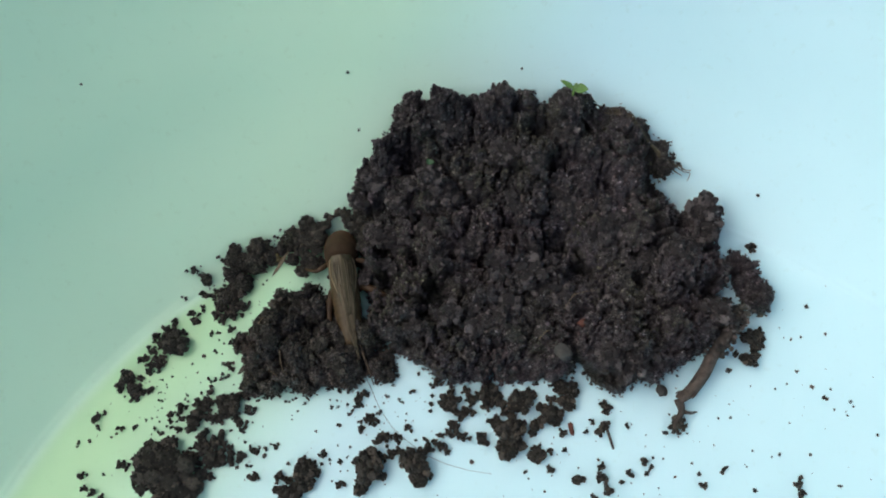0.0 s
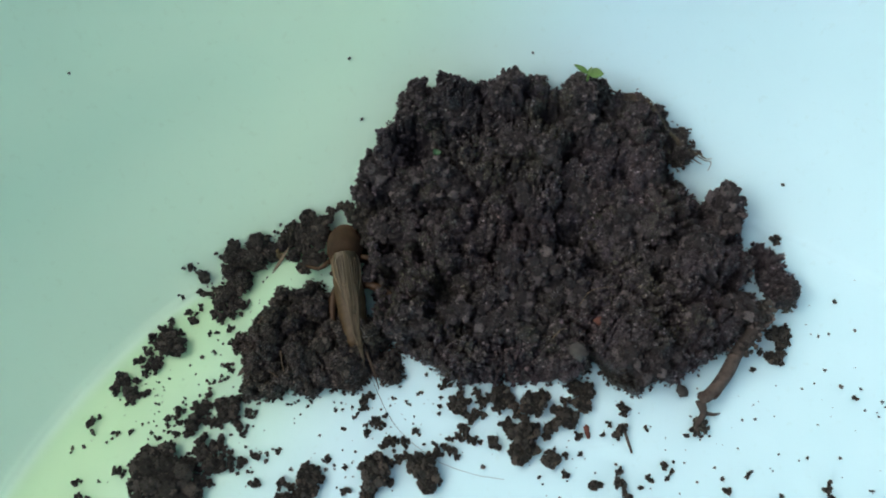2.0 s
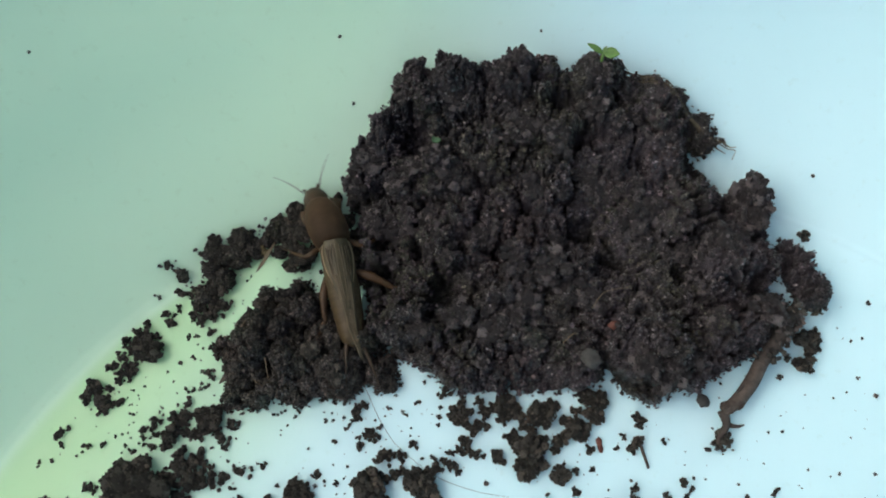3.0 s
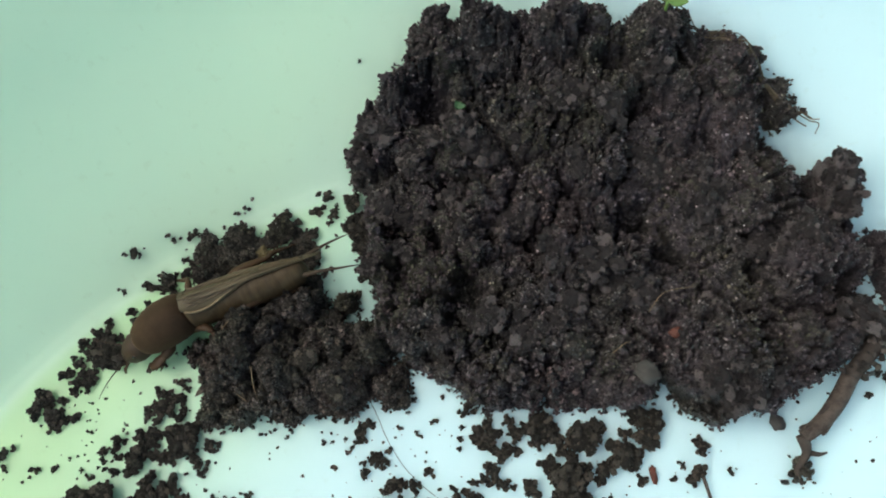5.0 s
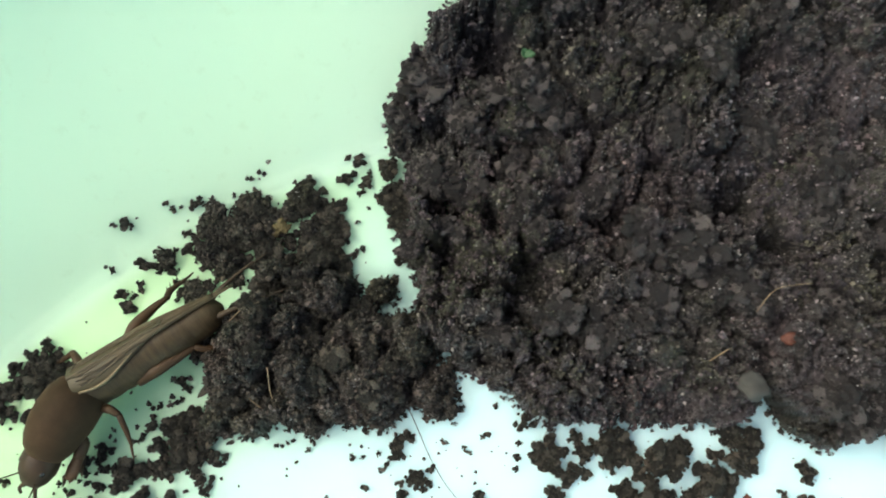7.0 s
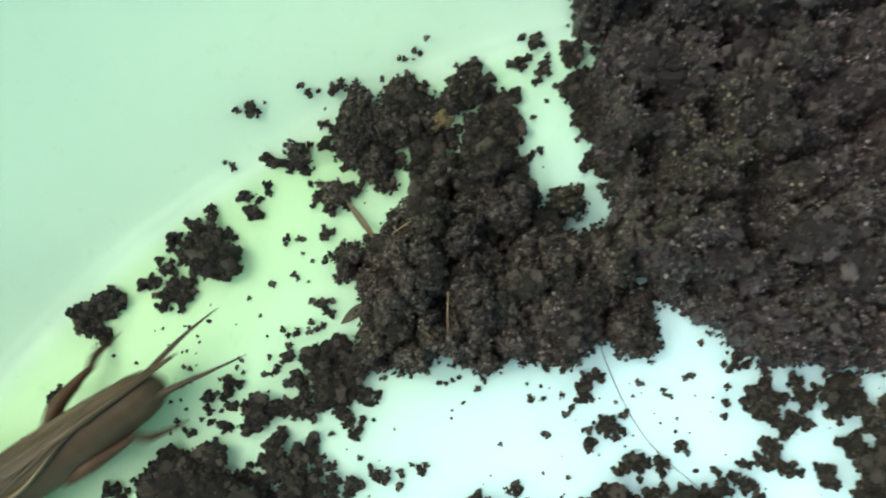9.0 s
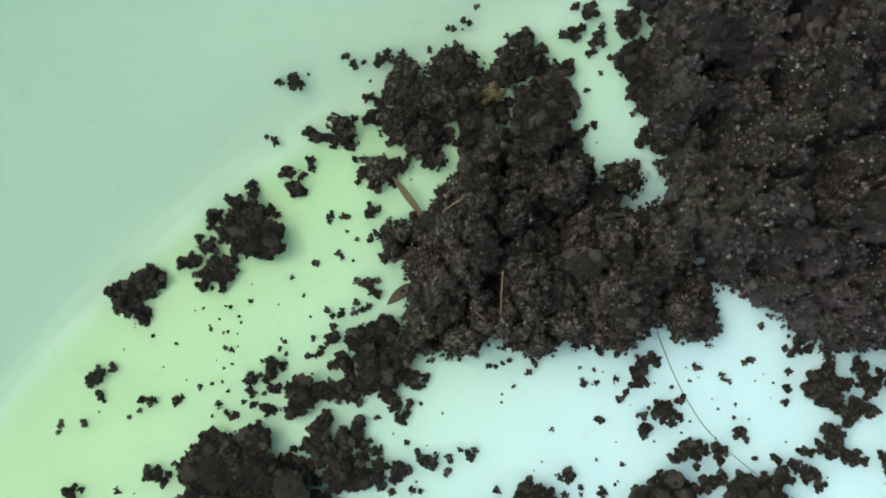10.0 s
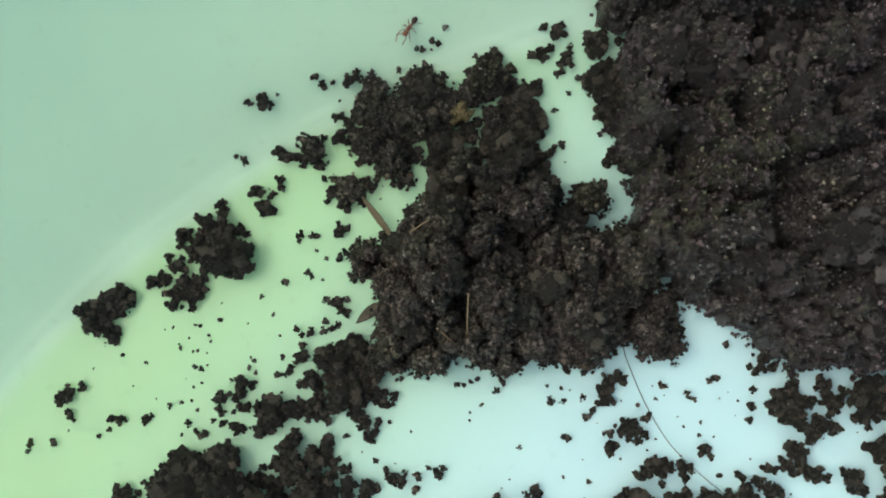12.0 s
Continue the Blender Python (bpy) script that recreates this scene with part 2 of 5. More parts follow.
def ground_z(x, y):
    """The height of the basin's inner surface. The upper wall is steepened and raised, out of view, to shade the floor.
    """
    q = np.hypot(x, y) - FLOOR_R
    soft = lambda a, w: w * np.log1p(np.exp(np.clip(a / w, -40, 40)))
    z = 0.12 * soft(q + 0.0040, 0.0007) + (SLOPE - 0.12) * soft(q, 0.0009)
    return z + 1.3 * soft(q - 0.033, 0.006) + 0.00011 * np.exp(-((q - 0.0002) / 0.0006) ** 2)


def build_basin():
    # wall and rim carried up to 0.25, unseen, so that they block light
    inner = [r for r in np.linspace(0.004, 0.128, 24)] + [r for r in np.linspace(0.130, 0.150, 81)] + [r for r in np.linspace(0.155, 0.25, 24)]
    prof = [(r, float(ground_z(r, 0.0))) for r in inner]
    top_r, top_z = prof[-1]
    rim = [(top_r + 0.003 * math.sin(a) + 0.003, top_z + 0.004 * math.cos(a)) for a in np.linspace(-0.4, 2.6, 8)]
    outer = [(r + 0.0025, z - 0.0025) for r, z in prof]
    def turned(line, n=144, close=True):
        verts, faces = [], []
        for r, z in line:
            verts += [(r * math.cos(2 * math.pi * k / n), r * math.sin(2 * math.pi * k / n), z) for k in range(n)]
        for i in range(len(line) - 1):
            faces += [(i * n + k, i * n + (k + 1) % n, (i + 1) * n + (k + 1) % n, (i + 1) * n + k) for k in range(n)]
        if close:
            faces += [tuple(reversed(range(n)))]
        return verts, faces
    basin = thing("basin", None, None, "round white plastic basin with earth on its floor", "basin")
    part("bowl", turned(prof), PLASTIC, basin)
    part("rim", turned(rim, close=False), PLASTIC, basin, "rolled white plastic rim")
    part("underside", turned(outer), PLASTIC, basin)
    return basin


build_basin()
thing("ground", ([(-3.0, -3.0, -0.0045), (3.0, -3.0, -0.0045), (3.0, 3.0, -0.0045), (-3.0, 3.0, -0.0045)], [(0, 1, 2, 3)]), GROUND,
      "dull grey paving under the basin", "ground", kind="structure")


# ---- earth: overlapping lumps give the form, cells and grains the crumbs ----
# each lump: x, y, radius, height of its top (mm)
HEAP_CREST = [
    (-21.6, 151.1, 3, 13.6), (-19.7, 149.8, 6.8, 15), (-13, 151.5, 6.1, 16), (-6.6, 151, 4.6, 15),
    (-0.8, 151.1, 5, 16), (4.8, 151.1, 6.1, 16.3), (14, 149.1, 6.2, 15.3), (21.3, 146.4, 7, 15.6),
    (28.1, 142.8, 6.3, 13.6), (33.1, 141.7, 4.6, 12.2), (39.9, 140.4, 1.9, 8.8),
]
HEAP_BACK = [
    (-26.3, 142.9, 6.5, 10.9), (-29, 136.6, 7.4, 9.5), (-18, 140.3, 9.8, 12.9), (-5.3, 141, 9.7, 15),
    (7.1, 140.4, 9.7, 16), (19.4, 137.8, 9.7, 14.3), (28.3, 135.7, 8.3, 12.9), (34.7, 129.8, 6.1, 10.9),
    (39.2, 125.2, 5.8, 10.2),
]
HEAP_MIDDLE = [
    (-26.8, 128.5, 6, 8.2), (-18.4, 128.5, 9.9, 10.9), (-5.7, 129.3, 9.8, 12.2), (8.2, 127.3, 10.4, 12.9),
    (21.8, 125.6, 10.3, 12.2), (32.4, 122.5, 9.6, 11.6), (43.9, 122.3, 6.8, 10.9), (47, 125.2, 4.9, 10.2),
    (47.9, 119.9, 4.6, 9.5), (58.1, 112, 3.4, 6.1), (56.4, 115.9, 2.3, 5.1), (60.5, 108.2, 2.6, 4.8),
    (59.4, 109.9, 3, 5.4),
]
HEAP_FRONT = [
    (-21.6, 117.2, 5.9, 8.2), (-12.8, 116.7, 9, 10.2), (0.9, 114.8, 10.3, 11.2), (14.5, 114.5, 10.2, 10.9),
    (27.8, 112.8, 10.1, 10.9), (39.6, 112.5, 9.6, 11.6), (45.9, 113.6, 6.7, 10.2), (-19.2, 104.3, 5.7, 8.5),
    (-19.5, 99.5, 4.1, 7.5), (-2, 104, 8.8, 8.8), (8.6, 101.8, 8.1, 8.2),
]
HEAP_FOOT = [
    (-12.2, 97.2, 6.2, 6.8), (11.7, 94.7, 4.8, 7.5), (20.6, 102.2, 8.7, 8.8), (30.8, 99.2, 9.3, 9.5),
    (37.3, 98.2, 7, 8.5), (43.6, 103.2, 7.7, 8.8), (48.8, 103.9, 3.7, 6.1), (24.8, 92.3, 5.6, 6.1),
    (32.1, 94.2, 5, 6.1), (1.1, 95.4, 5.7, 5.4), (5.7, 92.7, 3.8, 4.8), (-8.4, 92.9, 3.5, 4.8),
    (52.9, 104, 2.9, 5.1), (49.6, 99.7, 2.1, 3.1),
]
HEAP_SIDE = [
    (-31.5, 125.8, 3.2, 8), (-32.4, 120, 3.2, 6), (-34.5, 116.7, 1.8, 4), (-30.5, 115.2, 4, 9),
    (-32, 113, 2, 4.5), (-30.3, 108.9, 2.5, 8), (-29, 104.9, 3.9, 9), (-31.4, 102.7, 2, 6), (-28, 101.4, 2.7, 8),
    (-33.3, 123.3, 1.9, 4.5), (-24.1, 98, 2.8, 6), (-20, 95.6, 2.6, 5.5), (-15.9, 93.5, 2.8, 6),
    (-11, 91.8, 3.1, 6),
]
HEAP_SHOULDER = [
    (33.3, 147.1, 3.2, 6.6), (37.3, 144.4, 2.8, 6), (40.5, 141, 2.2, 5.5), (27.3, 151.4, 3, 6), (-25.9, 110, 3.5, 6), (-27.3, 113.6, 3, 5.5),
    (-13.9, 105.9, 3.6, 10), (-33.9, 134.8, 3.4, 10), (-31.6, 140, 3.5, 12), (-29.1, 143.3, 3.1, 13.5),
    (-35, 132, 2.4, 7),
]
PATCH_MIDDLE = [
    (-54.4, 108.5, 2.8, 7), (-48.8, 111.2, 1.7, 3.6), (-49.8, 108.2, 2.8, 6), (-44.7, 108.4, 2.3, 6.5),
    (-57.1, 105.1, 3.1, 7), (-57.9, 100.9, 4.1, 9), (-53.7, 102.1, 4.8, 9.5), (-48.5, 102.4, 4.7, 9),
    (-43.1, 101.4, 4, 8), (-38.9, 108.1, 1.5, 4), (-39.2, 101.3, 2.2, 5),
]
PATCH_FRONT = [
    (-60.1, 96.6, 3.5, 8), (-56, 95.8, 4.8, 9.5), (-50.2, 96, 5.1, 9.5), (-44.9, 95.7, 4.8, 8.5),
    (-39.7, 97.3, 4.2, 7.5), (-34.2, 100.1, 3.5, 7.5), (-59.9, 91.7, 2.7, 5), (-56.4, 90.6, 3.2, 5),
    (-50.2, 90.9, 3.5, 6), (-48, 88.7, 2.1, 4), (-43.9, 91.5, 3.5, 5.5), (-39.2, 92.1, 3.4, 5),
]
PATCH_EDGE = [
    (-35.7, 94.2, 3, 5), (-31.8, 93.1, 2.6, 4), (-29.5, 90.9, 1.8, 3), (-29.5, 95.2, 1.6, 3.5),
    (-64.2, 99.6, 2, 5), (-61.3, 88.3, 2.1, 4),
]


# ---- loose clods: x, y, radius (mm); the pushed ones with their first and last place ----
CLODS_STRAND = [
    (-89.6, 98.5, 0.62), (-88.1, 97.5, 0.97), (-90.1, 96.1, 0.83), (-91.3, 95.3, 0.97), (-89.7, 95.3, 0.69),
    (-87.7, 96, 0.55), (-88.2, 94.4, 0.83), (-88.4, 93.3, 0.96), (-86.3, 93.4, 1.24), (-85.5, 95.5, 1.03),
    (-85.8, 94.1, 0.83), (-87.2, 95.0, 1.1), (-86.4, 92.4, 0.55), (-89.7, 94, 0.55), (-79.4, 106.9, 0.97), (-78.5, 105.2, 0.97),
    (-77.5, 104.6, 0.69), (-76.7, 108.5, 0.7), (-76.3, 107.8, 0.63), (-77.6, 106.7, 0.63),
]
CLODS_SHALLOWS = [
    (-78, 94.2, 0.34), (-75.2, 96.2, 0.48), (-88.6, 90, 0.21), (-85.9, 90.4, 0.21), (-84.2, 89.2, 0.21),
    (-75.5, 89.6, 0.21), (-101.2, 80.8, 0.82), (-100.2, 81.6, 0.96), (-98.9, 82.3, 0.68), (-100.4, 79.3, 0.75),
    (-99.7, 78.3, 0.27), (-104.7, 75.1, 0.41), (-105, 74.4, 0.34), (-101.8, 75.6, 0.54), (-100.3, 77, 0.14),
    (-96.5, 76.6, 0.34), (-95.3, 77.4, 0.34), (-95.2, 78.9, 0.61), (-93.7, 78.7, 0.54), (-94.2, 78.4, 0.54),
    (-90.6, 78.9, 0.68), (-91.1, 78.4, 0.41), (-88.2, 80.6, 0.41), (-86.9, 81, 0.27), (-91.5, 85.6, 0.27),
    (-85.5, 85.3, 0.41), (-84.7, 85.1, 0.34), (-97.9, 84.6, 0.14), (-79, 85.6, 0.34), (-78.5, 86.4, 0.34),
    (-78.9, 86.8, 0.21), (-78.1, 85, 0.34),
]
CLODS_SHALLOWS += [
    (-75, 87, 0.41), (-75.4, 84.9, 0.48), (-74.3, 85.3, 0.61), (-79.8, 83.2, 1.09), (-78.5, 83.6, 0.68),
    (-81.9, 82, 0.88), (-82.6, 81.4, 0.41), (-80.5, 81.8, 0.61), (-79.6, 80.7, 0.61), (-78.8, 80.9, 0.61),
    (-82.1, 80.3, 0.61), (-80.5, 80.2, 0.34), (-82.9, 79, 0.41), (-81.8, 78.9, 0.61), (-80.1, 78.3, 0.81),
    (-79.2, 78.2, 0.54), (-78.4, 78.4, 0.2), (-80.9, 76.2, 0.81), (-85.8, 78.6, 0.54), (-84.9, 77.7, 0.48),
    (-83.9, 77.3, 0.61), (-86.6, 77.2, 0.27), (-75.8, 80.5, 1.89), (-76.1, 78.4, 1.48), (-74.9, 81.1, 1.02),
    (-83.6, 71.6, 4.36), (-87.2, 73.2, 1.08), (-81.2, 74.2, 1.35), (-88.7, 70.5, 1.34), (-80.2, 69.7, 1.74),
    (-86.1, 68.8, 2), (-90.6, 71.5, 0.47),
]
CLODS_SHALLOWS += [
    (-93.2, 70, 1.14), (-94.1, 69.5, 0.67), (-91.7, 69.1, 0.61), (-91.2, 70.1, 0.47), (-102.7, 67.7, 0.81),
    (-101.6, 67.8, 0.47), (-97.3, 67.9, 0.47), (-76.5, 73.8, 0.54), (-77.1, 72.4, 1.07), (-76.1, 72.1, 0.81),
    (-78.4, 72, 0.61),
]
CLODS_RIDGE = [
    (-80.1, 117.1, 0.54), (-78.3, 117.6, 0.95), (-77.7, 117.2, 0.54), (-76.9, 118.5, 0.27), (-72.8, 120.8, 0.61),
    (-71.6, 120.1, 0.62), (-70.5, 120.5, 0.34), (-68.3, 121.1, 0.9), (-67.7, 121.9, 0.55), (-69.7, 118.7, 0.21),
    (-59.8, 125.3, 0.42), (-58.7, 125.5, 0.21), (-57.9, 126.2, 0.42), (-81, 110.6, 0.62), (-81.9, 111.1, 0.35),
    (-76.9, 111.9, 0.83), (-75.8, 111.6, 0.97), (-74.4, 111.7, 0.84), (-72.7, 112.5, 1.11), (-72, 111.1, 0.83),
    (-71.5, 114.1, 0.49), (-71.2, 109.1, 0.42), (-73.7, 110.9, 0.63), (-69.8, 116.8, 0.7), (-68.4, 115.9, 0.98),
    (-69.3, 114.1, 0.97), (-66, 117.7, 1.74), (-65.4, 120.4, 1.25), (-63.5, 116.7, 1.74), (-65.8, 113.4, 1.73),
    (-60.3, 120.7, 1.95), (-58.5, 121.3, 1.12),
]
CLODS_RIDGE += [
    (-60.4, 116.8, 2.42), (-62.9, 111.8, 1.73), (-66.4, 111.7, 0.97), (-56.3, 117.8, 1.39),
    (-50.7, 117.7, 1.11), (-51.3, 122.2, 1.94), (-51, 125.5, 0.98),
    (-52.4, 124.8, 0.84), (-48.5, 123.8, 0.56), (-53.6, 120.4, 1.25), (-68.7, 108.8, 0.83), (-69.7, 107.4, 0.97),
    (-67.6, 107.8, 1.11), (-65.6, 108.6, 0.97), (-64.6, 109.7, 0.69), (-68.2, 106, 0.97), (-66.2, 106.5, 0.69),
    (-70.7, 106.3, 0.42), (-68.7, 102.9, 0.83), (-69.4, 102.2, 0.55), (-67.9, 103.2, 0.41), (-73.7, 102, 0.55),
    (-73.9, 101.3, 0.41), (-72.3, 102, 0.48), (-71.6, 101.9, 0.41), (-71.6, 100.2, 0.28), (-70.3, 99.2, 0.34),
    (-68.7, 99.4, 0.55), (-68.2, 100.2, 0.41),
]
CLODS_RIDGE += [
    (-72.6, 97.4, 0.48), (-72.1, 97, 0.41), (-70.7, 96.6, 0.21), (-68.9, 93.9, 0.82), (-67.8, 92.9, 0.68),
    (-57.2, 119.6, 1.2),
    (-70, 94.2, 0.55), (-67.7, 94.3, 0.55),
]
CLODS_TRAIL = [
    (-73.5, 90.5, 0.48), (-72.8, 89.8, 0.41), (-71.6, 90.2, 0.61), (-70.3, 90.4, 0.55), (-70, 91.5, 0.48),
    (-69.3, 90.7, 0.55), (-68.6, 91.2, 0.48), (-72.9, 87.3, 0.95), (-72.7, 88.6, 0.55), (-73.9, 85.9, 0.54),
    (-71.8, 84.6, 0.68), (-72.6, 84, 0.54), (-67.5, 81.5, 1.35), (-69.5, 80.4, 1.08), (-65.4, 80.9, 1.21),
    (-62.9, 83.1, 1.08), (-61.8, 81.8, 0.68), (-61.2, 82.8, 0.68), (-64.7, 79.3, 0.94), (-63.6, 78.3, 0.81),
    (-63, 79.7, 0.67), (-63.6, 77.5, 0.47), (-72.9, 81.2, 1.22), (-71.5, 80.6, 0.95), (-70.6, 81.3, 0.81),
    (-73.3, 76.6, 1.48), (-72.7, 77.9, 0.81), (-70.5, 75.4, 1.48), (-69.2, 76.8, 1.21), (-68.1, 74.8, 0.94),
    (-73.1, 74, 1.61), (-71, 72.4, 1.74),
]
CLODS_TRAIL += [
    (-68.9, 70.9, 1.6), (-68.7, 72.9, 1.47), (-71.5, 70.1, 1.34), (-66.3, 71.7, 1.34), (-66.8, 73.9, 0.67),
    (-66.1, 74.2, 0.54), (-64.2, 71.1, 0.8), (-63.6, 72.1, 0.94), (-62.9, 71.8, 0.67), (-65.9, 70.3, 0.8),
    (-75, 71.9, 1.21), (-74.9, 74.5, 0.94), (-73.9, 70.6, 0.94),
]
CLODS_DRAGGED = [
    (-68.5, 87.5, 1.09), (-67.1, 86.9, 1.22), (-69, 85.1, 1.35), (-65, 86.3, 1.35), (-67, 84.2, 1.49),
    (-70.4, 84, 0.95), (-64.2, 83.7, 1.35),
]
CLODS_FLAT = [
    (-66.7, 78, 0.47), (-63.1, 75.2, 0.4), (-61.6, 79.9, 0.27), (-60.7, 73.5, 0.94), (-61.7, 74.1, 0.54),
    (-60, 72.9, 0.67), (-59.4, 73.8, 0.54), (-58, 73.8, 0.54), (-57.7, 73.3, 0.4), (-58.1, 72.1, 0.54),
    (-58.3, 71.7, 0.33), (-56.7, 74.7, 0.4), (-55.7, 74.4, 0.74), (-54.9, 74.8, 0.47), (-55.3, 73.8, 0.47),
    (-62.2, 69.7, 0.53), (-61.2, 69.7, 0.4), (-64.5, 69.4, 0.53), (-52.2, 70.3, 0.53), (-53.7, 84.7, 0.41),
    (-52.9, 84.7, 0.34), (-52.1, 85.2, 0.34), (-51.3, 85.5, 0.34), (-51.9, 86.9, 0.34), (-49, 84.2, 0.47),
    (-48.1, 85.1, 0.34), (-42.3, 83.4, 0.54), (-40.8, 83.4, 0.4), (-38.4, 84, 0.4), (-42.8, 85.1, 0.27),
    (-40.6, 79.2, 0.67), (-45.9, 77.6, 0.34),
]
CLODS_FLAT += [
    (-52, 81.5, 0.2), (-59, 78.9, 0.2), (-37.4, 74.1, 0.33), (-44, 72.5, 0.8), (-44.8, 72, 0.53),
    (-43.6, 72.9, 0.53), (-48.2, 70.1, 1.59), (-46.6, 70.1, 1.32), (-42.3, 71.1, 0.4), (-42.2, 70.2, 0.27),
    (-39.6, 70.7, 0.66), (-44.2, 70.1, 0.53), (-39.9, 71.1, 0.33), (-35.3, 85.7, 0.94), (-36.6, 85.3, 0.67),
    (-34.3, 86.4, 0.81), (-33.6, 86.1, 0.6), (-36, 84, 0.94), (-34.9, 83.7, 0.54), (-36, 86.7, 0.4),
    (-37.4, 82.5, 0.6), (-37.9, 81.7, 0.54), (-36.6, 83.3, 0.4), (-33.5, 80.8, 0.8), (-33.8, 79.8, 0.53),
    (-32.5, 80.6, 1.07), (-31.2, 81.8, 0.67), (-30.5, 82.1, 0.47), (-30.8, 80, 0.73), (-31.8, 78.9, 0.6),
    (-32.8, 79.5, 0.67), (-35.1, 79.7, 0.53),
]
CLODS_FLAT += [
    (-35.7, 79.8, 0.33), (-34.9, 78.1, 0.93), (-34.4, 78.4, 0.53),
]
CLODS_DRIFT = [
    (-29.1, 85.8, 0.54), (-28.5, 85.7, 0.34), (-25.9, 85, 0.47), (-25.1, 84.4, 0.47), (-29.7, 84.1, 0.27),
    (-22.9, 87, 0.6), (-23.3, 86.6, 0.4), (-18, 85.9, 0.53), (-18.2, 84, 0.6), (-18.4, 82.2, 0.53),
    (-23.8, 78.3, 0.8), (-23, 77.7, 0.53), (-24.1, 78.6, 0.53), (-24.4, 80.1, 0.27), (-24.2, 81.6, 0.27),
    (-21.3, 91.1, 0.47), (-28.2, 96.8, 1.08), (-27.4, 96.4, 0.68), (-18.5, 88.5, 0.47), (-17.6, 88.2, 0.8),
    (-16.9, 89.3, 0.8), (-16.4, 90.3, 0.6), (-15.9, 88.7, 0.67), (-15.3, 84.7, 1.33), (-13.4, 85.8, 1.33),
    (-12.7, 84.2, 1.46), (-14.3, 83.1, 1.2), (-15.9, 84, 0.93), (-12.3, 82.2, 1.06), (-10, 87, 1.07),
    (-9.3, 85.3, 0.93), (-8, 85.1, 0.93),
]
CLODS_DRIFT += [
    (-7.2, 86.1, 0.67), (-8.6, 83.7, 0.93), (-10.6, 81.6, 1.06), (-9.9, 82.6, 0.93), (-11.3, 80.9, 0.93),
    (-8.7, 81.7, 1.06), (-13.3, 78.9, 1.06), (-12, 78.6, 1.06), (-12, 77, 1.19), (-13.9, 76.9, 0.93),
    (-15.8, 76.4, 0.79), (-16.8, 76.7, 0.6), (-14.5, 77.5, 0.6), (-10.6, 76.4, 0.92), (-9.2, 75.8, 0.66),
    (-7.2, 76.9, 0.66), (-15.3, 74.2, 1.19), (-14.5, 72.9, 0.79), (-17.2, 74.8, 0.92), (-19.5, 75.6, 0.79),
    (-18.6, 73.4, 1.32), (-20.5, 73.3, 0.92), (-21.1, 72, 1.05), (-23.7, 73.1, 0.79), (-24.4, 71.8, 1.06),
    (-26.1, 73, 0.93), (-27.7, 72.3, 1.06), (-29.4, 71.5, 1.06), (-30.3, 72.4, 0.66), (-32.3, 71.4, 0.79),
    (-35.6, 70.5, 0.53), (-29.8, 76.1, 1.32),
]
CLODS_DRIFT += [
    (-31.1, 75, 0.93), (-28.8, 76.1, 0.93), (-27.7, 76.2, 0.6), (-29.4, 76.7, 0.8), (-26.1, 76.3, 0.93),
    (-25.7, 75, 0.66), (-25.2, 75.9, 0.53), (-28.7, 74.1, 0.46),
]
CLODS_LOW = [
    (-101.5, 64.5, 0.84), (-99.3, 63.7, 0.98), (-97.1, 62.7, 0.84), (-89.1, 66.6, 1.4), (-80.3, 66.5, 6.19),
    (-74.3, 65.2, 2.2), (-73.3, 67.8, 1.66), (-70.5, 67.2, 1.1), (-60.2, 66.9, 1.23), (-61.6, 67.2, 0.55),
    (-47.9, 67.8, 2.16), (-46, 68.4, 1.62), (-49.3, 66.5, 1.35), (-54.1, 67.1, 1.36), (-52, 66.5, 1.08),
    (-53.1, 64, 1.89), (-49.8, 64, 2.15), (-47.2, 65.9, 1.62), (-51, 62.7, 1.88), (-39.8, 65.5, 0.8),
    (-38.9, 65.9, 0.8),
]
CLODS_FAR = [
    (-32.9, 69.4, 3.42), (-30.7, 68, 2.37), (-34.3, 65, 1.84), (-21.5, 69, 2.88), (-20.8, 66.5, 1.7),
    (-23.2, 70.5, 2.37), (-19.2, 67.5, 1.18), (-3.7, 79.6, 1.46), (-6, 75.2, 1.58), (-4.7, 86, 2.28),
    (-2.5, 84.5, 1.74), (-1, 82.5, 1.47), (2.5, 83.6, 2.53), (4.5, 85.6, 1.61), (0.4, 77.7, 2.64),
    (-1.6, 78.4, 1.33), (-0.4, 73.6, 2.23), (2.2, 74.2, 1.71), (-2, 73.4, 1.18), (3.4, 78.1, 1.45),
    (6.3, 78.3, 1.58), (5.2, 76.8, 0.92), (8.9, 82, 2.25), (11.1, 80.6, 1.72), (13.5, 84, 1.86),
    (15.1, 86.6, 1.73), (12.2, 87.7, 1.61), (10.1, 84.8, 1.2), (6.6, 71.8, 1.7), (5.9, 73.3, 1.05),
    (6.1, 85.9, 0.94), (16, 66.4, 1.03),
]
